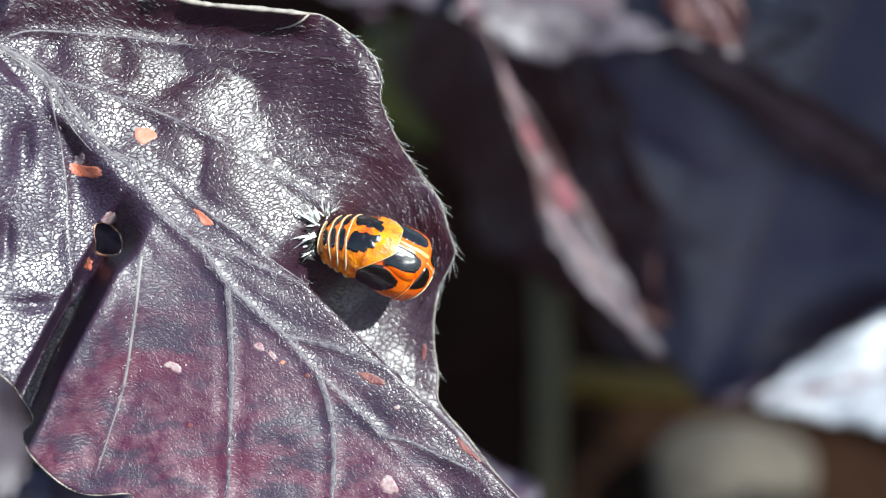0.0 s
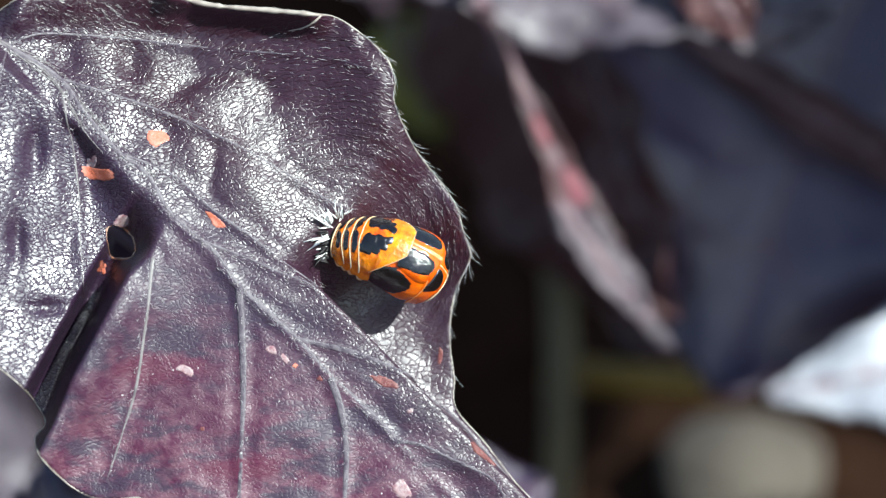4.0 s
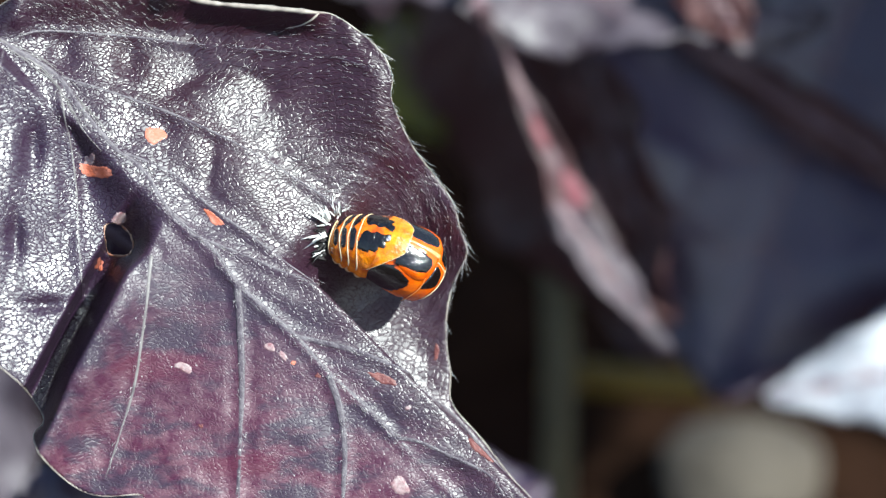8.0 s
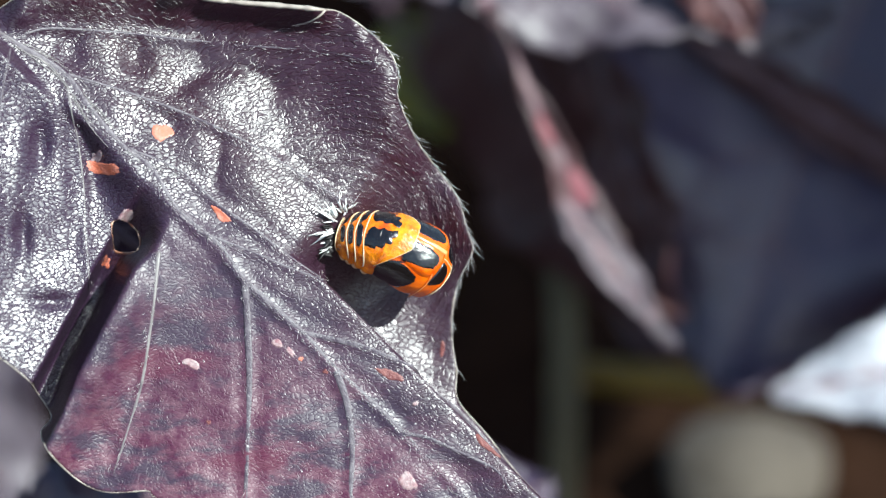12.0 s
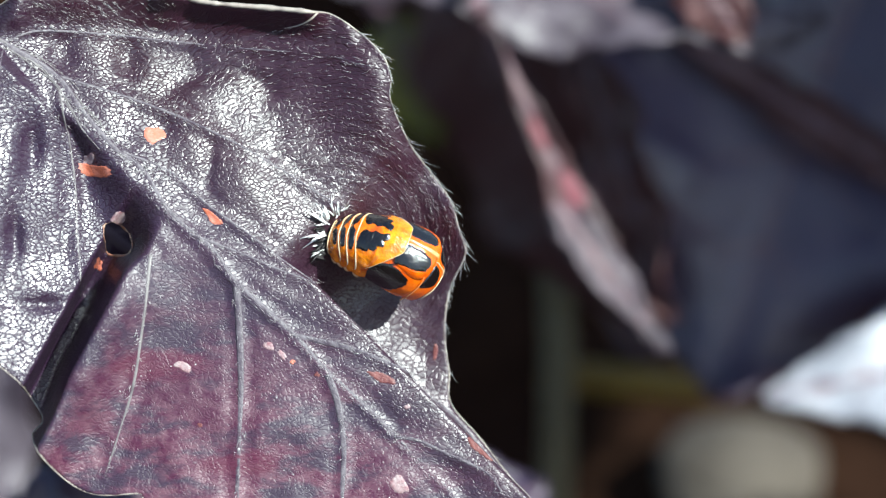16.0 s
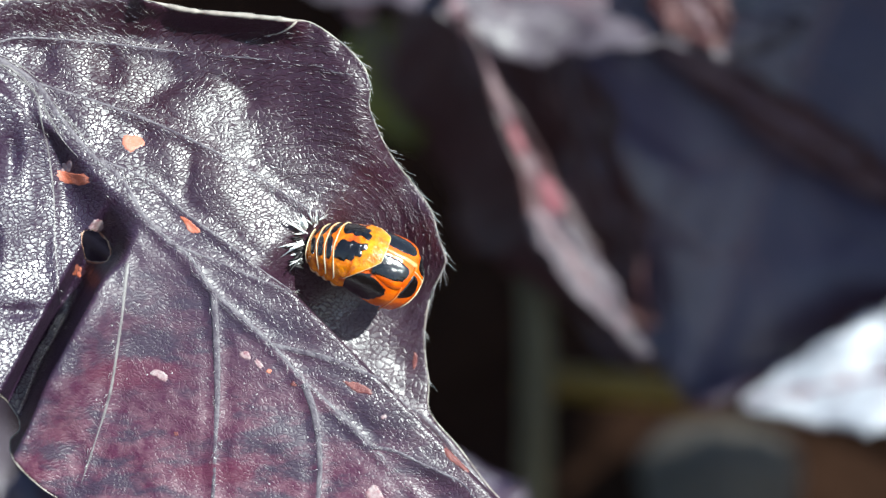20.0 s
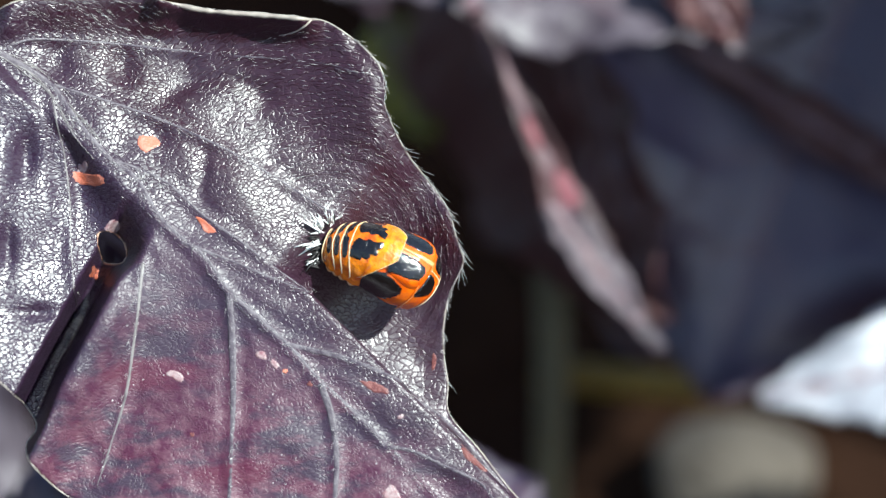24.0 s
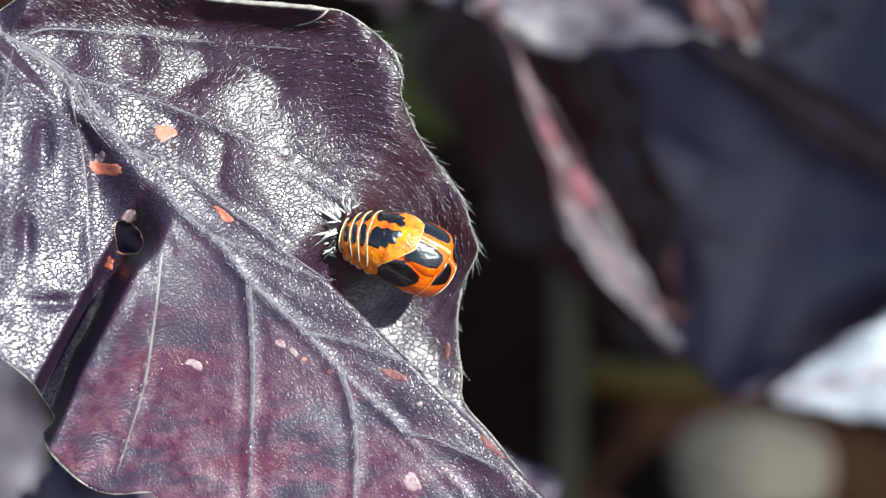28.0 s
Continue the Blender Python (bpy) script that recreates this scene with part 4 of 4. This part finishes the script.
def far_leaf(label, base, tip, facing, width, material, fold=0.1, curl=0.0, wave=1.0, bow=0.0, blunt=0.75, seed=0, stalk_to=None, red_marks=()):
    """A whole leaf behind: wavy blade with thickness, midrib, side veins and stalk. base, tip and width in mm; facing: the way its upper side looks."""
    base, tip = Vector(base), Vector(tip)
    along = (tip - base)
    size = along.length
    along.normalize()
    up = Vector(facing) - along * along.dot(Vector(facing))
    up.normalize()
    side = up.cross(along)
    m = Matrix((along, side, up)).transposed().to_4x4()
    m.translation = base * MM
    ob = thing("leaf", label, "leaf", TWIG @ m, "leaves of the shrub")

    def place(s, t):
        half = 0.5 * width * math.sin(math.pi * min(1.0, max(0.0, s)) ** blunt) ** 0.85 + 0.05
        ripple = 1 + (0.06 * math.sin(s * 37 + seed) + 0.05 * math.sin(s * 83 + seed * 2)) * (1 if t > 0 else -1)
        z = fold * abs(t) * half + curl * t * t * half + bow * math.sin(math.pi * s) * size + wave * abs(t) ** 2 * math.sin(s * 17 + seed * 2 + (1.3 if t > 0 else 0)) \
            + 0.5 * noise.noise((s * 5, t * 3, seed * 3.7))
        return (s * size, t * half * ripple, z)

    nu, nt = 56, 24
    verts = [Vector(place(i / nu, -1 + 2 * k / nt)) * MM for i in range(nu + 1) for k in range(nt + 1)]
    faces = [(i * (nt + 1) + k, (i + 1) * (nt + 1) + k, (i + 1) * (nt + 1) + k + 1, i * (nt + 1) + k + 1) for i in range(nu) for k in range(nt)]
    body = part("blade", (verts, faces), material, ob)
    thick = body.modifiers.new("thickness", "SOLIDIFY")
    thick.thickness, thick.offset = 0.0003, 0.0
    part("midrib", tube([Vector(place(i / 30, 0.0)) * MM for i in range(31)], np.linspace(0.5, 0.15, 31) * MM, 7), FAR_VEIN, ob)
    for k in range(5):
        for sgn in (-1, 1):
            s0 = 0.12 + k * 0.155
            part("lateral_vein", tube([Vector(place(s0 + 0.16 * j / 8, sgn * 0.92 * j / 8)) * MM for j in range(9)], np.linspace(0.26, 0.08, 9) * MM, 5), FAR_VEIN, ob)
    for s0, t0, r in red_marks:
        ring = [Vector(place(s0 + r * math.cos(a) / size, t0 + 0.45 * math.sin(a))) * MM + Vector((0, 0, 0.00035)) for a in np.linspace(0, 2 * math.pi, 16, endpoint=False)]
        part("red_spot", ([Vector(place(s0, t0)) * MM + Vector((0, 0, 0.0005))] + ring, [(0, 1 + k, 1 + (k + 1) % 16) for k in range(16)]), FAR_RED, ob, "raised red spot")
    if stalk_to is not None:
        end = m.inverted() @ (Vector(stalk_to) * MM) / MM
        path = spline([(0, 0, 0), (-size * 0.08, 0, 0.3), tuple(Vector((-size * 0.08, 0, 0.3)).lerp(end, 0.6)), tuple(end)], 1.0) * MM
        part("leaf_stalk", tube(path, 0.6 * MM, 8), FAR_VEIN, ob)
    return ob


SUNWARD = (0.56, 0.40, 0.73)
far_leaf("large dark purple leaf shaded behind the pupa, sky blue painted in", (34.3, 31.6, -66.0), (18.9, -10.5, -60.0), (0.15, 0.1, 0.97), 36.0, FAR_SKY_BLUE, fold=0.22, wave=3.0, seed=1,
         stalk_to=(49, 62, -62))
far_leaf("dark maroon leaf hanging in shade", (-0.2, 25.7, -74.0), (16.2, -8.2, -66.0), (-0.7, -0.6, 0.55), 22.0, FAR_WINE, fold=0.2, seed=2, stalk_to=(7.8, 32.7, -80.0))
# sunlit margin of one leaf, built as a separate paler leaf
far_leaf("narrow pinkish curled leaf edge with red spots in sun", (2.5, 14.6, -38.0), (11.2, -4.4, -42.0), (0.3, 0.3, 0.9), 3.1, FAR_PINK, fold=0.3, wave=0.5, seed=3, blunt=2.1,
         red_marks=((0.38, -0.2, 1.3), (0.58, 0.3, 1.4)), stalk_to=(7.8, 32.7, -80.0))
# narrow strips added to draw the dark shaded bands of the leaf behind
far_leaf("dark maroon narrow strip added to draw a shaded band", (9.5, 15.5, -56.0), (15.7, -5.0, -56.0), (-0.7, 0.2, 0.6), 6.0, FAR_WINE, fold=0.2, seed=15, blunt=0.9, stalk_to=(7.8, 32.7, -80.0))
far_leaf("dark maroon narrow strip added to draw a shaded band", (16.0, 15.2, -59.0), (38.0, 1.6, -59.0), (0.5, -0.6, 0.7), 3.6, FAR_WINE, fold=0.1, wave=0.2, seed=16, blunt=0.9, stalk_to=(30, 40, -62))
# widest, palest part of that lit margin, added as one more leaf
far_leaf("pale pinkish curled leaf tip in sun", (6.9, 2.9, -40.0), (14.0, -6.5, -40.0), (0.35, 0.25, 0.9), 2.7, FAR_TIP, fold=0.25, wave=0.3, seed=17, blunt=0.62)
far_leaf("small dark green leaf in shade", (-4.3, 18.4, -88.0), (-0.4, 8.8, -88.0), (0.1, 0.1, 0.95), 8.0, FAR_GREEN, seed=18, stalk_to=(-20, 34, -92))
far_leaf("glossy ragged-edged leaf, bright sun put into its pale lilac colour", (-13.0, 19.1, -42.0), (24.3, 14.3, -42.0), SUNWARD, 8.2, FAR_LILAC_LIT, fold=-0.1, wave=1.2, seed=4, blunt=1.3, stalk_to=(-20, 30, -60))
far_leaf("purple leaf, the sun's white glare put into its colour", (40.1, -6.5, -55.0), (21.9, -10.2, -55.0), (0.24, 0.24, 0.94), 9.6, FAR_GLARE, fold=0.05, wave=0.5, seed=5, blunt=0.5, stalk_to=(54, 20, -86))
# wine-brown end of the lilac leaf, added as a small leaf over it
far_leaf("dull wine-brown end of the lilac leaf, added as a leaf", (14.2, 19.0, -39.0), (18.9, 12.9, -40.0), (-0.2, 0.1, 0.97), 4.4, FAR_WINE, fold=0.15, wave=0.4, seed=21, blunt=1.0, stalk_to=(8, 30, -60))
far_leaf("greyish purple leaf below the pupa's leaf", (-33.5, 4.0, -55.0), (-31.0, -27.0, -55.0), (0.0, 0.1, 0.98), 9.5, FAR_LILAC_LIT, seed=6, stalk_to=(-46, 12, -62))
far_leaf("purple leaf in shade low behind, sky blue painted in", (-3.0, -18.5, -42.0), (6.6, -14.9, -42.0), (-0.8, 0.0, 0.61), 9.0, FAR_SKY_BLUE, seed=7, stalk_to=(-14, -32, -60))
far_leaf("dark purple-grey leaf under the pupa's leaf", (-24.3, -17.8, -25.0), (-14.4, -13.0, -25.0), (0.1, 0.1, 0.95), 8.0, FAR_SKY_BLUE, seed=8, stalk_to=(-38, -20, -36))
# leaf added behind the bitten hole, so that the hole shows dark
far_leaf("dark purple leaf added close behind the hole to darken it", (-22, 5, -7), (-9, -5, -8), (0.1, 0.1, 0.95), 7.0, FAR_SKIN, seed=14, stalk_to=(-36, 2, -22))
# unseen leaves added out of view, so that their shade falls on the plants behind
far_leaf("unseen dark purple leaf added high up for shade", (73, 72, -14), (55, 14.5, -14), SUNWARD, 44.0, FAR_SKIN, seed=9, blunt=0.9, stalk_to=(48, 72, -57))
far_leaf("unseen dark purple leaf added high up for shade", (100, 44, -14), (60, 25, -14), SUNWARD, 14.0, FAR_SKIN, seed=13, stalk_to=(49, 62, -62))
far_leaf("unseen dark purple leaf added high up for shade", (98, 100, -30), (82, 28, -30), SUNWARD, 38.0, FAR_SKIN, seed=10, blunt=0.9, stalk_to=(47, 84, -55))
far_leaf("unseen dark purple leaf added high up for shade", (130, 150, -30), (112, 85, -30), SUNWARD, 46.0, FAR_SKIN, seed=12, blunt=0.9, stalk_to=(45, 118, -50))
far_leaf("unseen dark purple leaf added high up for shade", (30, 110, -20), (30, 58, -20), SUNWARD, 44.0, FAR_SKIN, seed=11, stalk_to=(45, 119, -50))
# unseen leaf added beside the view to swing a shadow over the pebble
gust_shade_leaf = far_leaf("unseen dark purple leaf added low, swaying to shade the pebble", (64, -6, -84), (44.5, 6, -76), SUNWARD, 15.0, FAR_SKIN, seed=21, blunt=0.9, stalk_to=(58, -10, -112))


def stem(name, label, points, radius, material, category="stem"):
    ob = thing(name, label, category)
    pts = [TWIG @ (Vector(p) * MM) for p in points]
    part("stalk", tube(spline([tuple(p) for p in pts], 0.002), radius * MM, 10), material, ob)
    return ob


stem("shrub_stem", "grey-green upright woody stem in shade", [(9.6, -40.8, -95.0), (8.9, -19.5, -80.0), (8.9, -6.9, -76.0), (8.3, 3.9, -76.0), (7.7, 14.9, -78.0), (7.8, 32.7, -80.0)], 1.35, STEM)
stem("dry_stalk", "olive-brown lying stalk in shade", [(7.9, -9.8, -84.0), (14.2, -10.5, -84.0), (22.1, -11.3, -86.0)], 1.4, OLIVE)
stem("shrub_stem", "grey-green upright woody stem in shade", [(-62.8, -42.0, -60.0), (-48.8, -5.2, -30.0), (-37.3, 17.9, -8.0), (-35.9, 29.1, -8.0)], 1.3, STEM)

stem("shrub_stem", "grey-green upright woody stem in shade", [(62, -40, -142), (54, 20, -86), (48, 70, -58), (45, 120, -50)], 1.6, STEM)

# soil: fine and lumpy near by, one sheet to the horizon
gx = np.concatenate([-np.geomspace(300, 0.25, 14), np.linspace(-0.22, 0.22, 90), np.geomspace(0.25, 300, 14)])
gy = gx + 0.10
verts = [(x, y, (0.004 * noise.noise((x * 60, y * 60, 1)) + 0.0015 * noise.noise((x * 220, y * 220, 2)) - 0.003) if abs(x) < 0.24 and abs(y - 0.1) < 0.24 else -0.003) for y in gy for x in gx]
w = len(gx)
faces = [(j * w + i, j * w + i + 1, (j + 1) * w + i + 1, (j + 1) * w + i) for j in range(w - 1) for i in range(w - 1)]
ground = part("ground", (verts, faces), SOIL)
tagged(ground, "dark brown lumpy garden soil in shade", "ground", kind="structure")


def pebble(label, x, y, rx, ry, rz, seed):
    bm = bmesh.new()
    bmesh.ops.create_icosphere(bm, subdivisions=4, radius=1.0)
    for v in bm.verts:
        d = 1 + 0.16 * noise.noise(v.co * 1.3 + Vector((seed, 0, 0))) + 0.03 * noise.noise(v.co * 5)
        v.co = Vector((v.co.x * rx * d, v.co.y * ry * d, v.co.z * rz * d)) * MM
    me = bpy.data.meshes.new("pebble")
    bm.to_mesh(me)
    bm.free()
    me.materials.append(PEBBLE)
    me.polygons.foreach_set("use_smooth", [True] * len(me.polygons))
    ob = new("pebble", me)
    ob.location = (x, y, rz * 0.55 * MM)
    return tagged(ob, label, "stone", "pebbles on the soil")


pebble("pale beige smooth pebble on the soil", 0.0272, 0.0818, 7.6, 6.4, 4.5, 1)

# ---- what moves: the leaf sways a little, and the pupa and the cast skin ride on it ----
# seconds, turn about x, y, z (degrees), shift (mm)
LEAF_SWAY = [
    (0, 0.16, 0.68, -0.16, -0.081, 0.179, -0.427), (0.5, 1.00, -0.13, -0.39, -0.238, 0.130, -0.349), (1, 0.83, 0.39, -0.59, -0.251, 0.330, -0.453),
    (1.5, 0.94, 0.88, -0.30, -0.160, 0.154, -0.659), (2, 0.72, -0.23, -0.02, 0.089, -0.067, -0.449),
    (2.5, -0.43, -3.53, -0.06, 0.261, -0.678, 0.732), (3, -0.64, -0.88, 0.09, 0.069, -0.245, 0.084),
    (3.5, -0.74, -0.98, -0.03, 0.038, -0.300, 0.295), (5.5, -0.47, -0.29, 0.02, 0.036, 0.022, -0.012),
    (6, -0.17, -0.34, -0.49, -0.243, -0.061, -0.054), (6.5, -0.07, 0.33, -0.28, -0.150, 0.057, -0.198),
    (7, 0.21, 0.13, -0.13, -0.041, -0.010, -0.131), (7.5, 0.20, -0.16, -0.19, -0.035, -0.017, -0.099), (8, 0.00, 0.00, 0.00, 0.000, 0.000, 0.000),
    (8.5, -0.24, -0.24, 0.00, 0.031, 0.018, -0.139), (9, -0.27, 0.35, 0.10, 0.096, 0.044, -0.127), (9.5, -0.74, 0.53, 0.06, 0.026, 0.076, -0.139),
    (10, -1.15, 0.52, 0.33, 0.116, 0.111, -0.148), (10.5, -1.31, 0.25, 0.15, 0.058, 0.037, -0.018), (11, -0.71, 0.14, 0.22, 0.133, 0.044, -0.115),
    (11.5, -0.19, 0.59, 0.10, 0.070, 0.008, -0.193), (12, -0.58, 0.66, 0.12, 0.024, 0.032, -0.231), (12.5, -0.78, 0.83, 0.13, 0.040, 0.105, -0.118),
    (14.5, -0.08, 0.27, 0.12, 0.009, 0.071, -0.028), (15, -0.26, 0.08, 0.11, 0.057, 0.048, -0.052), (15.5, -0.05, 0.33, 0.11, 0.029, 0.074, -0.099),
    (16, -0.55, 0.06, 0.05, 0.006, 0.048, -0.129), (16.5, -0.03, 0.14, 0.15, 0.062, 0.078, -0.225), (17, -0.46, 0.34, 0.03, 0.054, 0.095, -0.126),
    (17.5, 0.51, -0.01, -0.33, -0.137, 0.054, -0.331), (18, 0.35, 0.49, -0.01, -0.011, 0.139, -0.375),
    (18.5, 0.42, 0.43, -0.14, -0.030, 0.103, -0.306), (19, 0.35, -0.42, -0.16, 0.071, 0.002, -0.260),
    (19.5, 0.71, 0.72, -0.21, -0.181, 0.094, -0.626), (20, 0.35, -1.40, -0.35, -0.016, -0.101, -0.018),
    (20.5, 1.14, -3.26, -1.25, -0.565, -0.368, 0.199), (22.5, 0.62, -2.20, -1.09, -0.402, -0.194, 0.093),
    (23, 0.50, -0.75, -0.59, -0.391, -0.021, -0.406), (23.5, 0.39, -1.74, -0.57, -0.415, -0.092, 0.087),
    (24, -0.91, -2.65, 0.08, 0.040, -0.363, 0.478), (24.5, -0.51, -0.66, -0.15, -0.044, -0.084, 0.113),
    (25, -0.31, -0.08, -0.01, -0.085, 0.002, -0.027), (25.5, -0.53, 0.07, 0.01, -0.090, 0.003, -0.070),
    (26, -0.66, -0.17, -0.06, -0.063, 0.037, 0.091), (26.5, -0.80, -0.20, 0.07, -0.045, 0.026, 0.020), (27, -0.82, -0.10, 0.13, 0.044, 0.016, 0.078),
    (27.5, -1.00, -0.09, 0.19, 0.062, -0.002, 0.219), (28, -1.38, -0.07, 0.28, 0.089, 0.051, 0.218),
]


# seconds and how far a gust has swung the unseen shading leaf (0 at rest)
GUSTS = [(0, 0.15), (1, 0.2), (1.5, 0.2), (2, 0.38), (2.5, 0.5), (3, 0.28), (3.5, 0.1), (5.5, 0.0), (8, 0.0), (12.5, 0.0), (14.5, 0.0), (17, 0.1), (18.5, 0.1), (19, 0.2), (19.5, 0.52), (20, 0.58), (20.5, 0.95),
         (22.5, 0.55), (23, 0.43), (23.5, 0.34), (24, 0.15), (24.5, 0.05), (25, 0.0), (28, 0.0)]


def motions():
    still = pupa_rest()
    leaf_rows, pupa_rows = [], []
    for t, rx, ry, rz, dx, dy, dz in LEAF_SWAY:
        m = TWIG @ Matrix.Translation(PIVOT + Vector((dx, dy, dz)) * MM) @ pose(0, 0, 0, rx, ry, rz) @ Matrix.Translation(-PIVOT)
        leaf_rows.append((t, m))
        pupa_rows.append((t, m @ still))
    rest = gust_shade_leaf.matrix_basis.copy()
    away = TWIG.to_3x3() @ Vector((3.0, -13.0, 4.5)) * MM
    walk(gust_shade_leaf, [(t, Matrix.Translation(away * (1 - g)) @ rest) for t, g in GUSTS])
    walk(leaf, leaf_rows)
    walk(pupa, pupa_rows)
    walk(shed, pupa_rows)


motions()
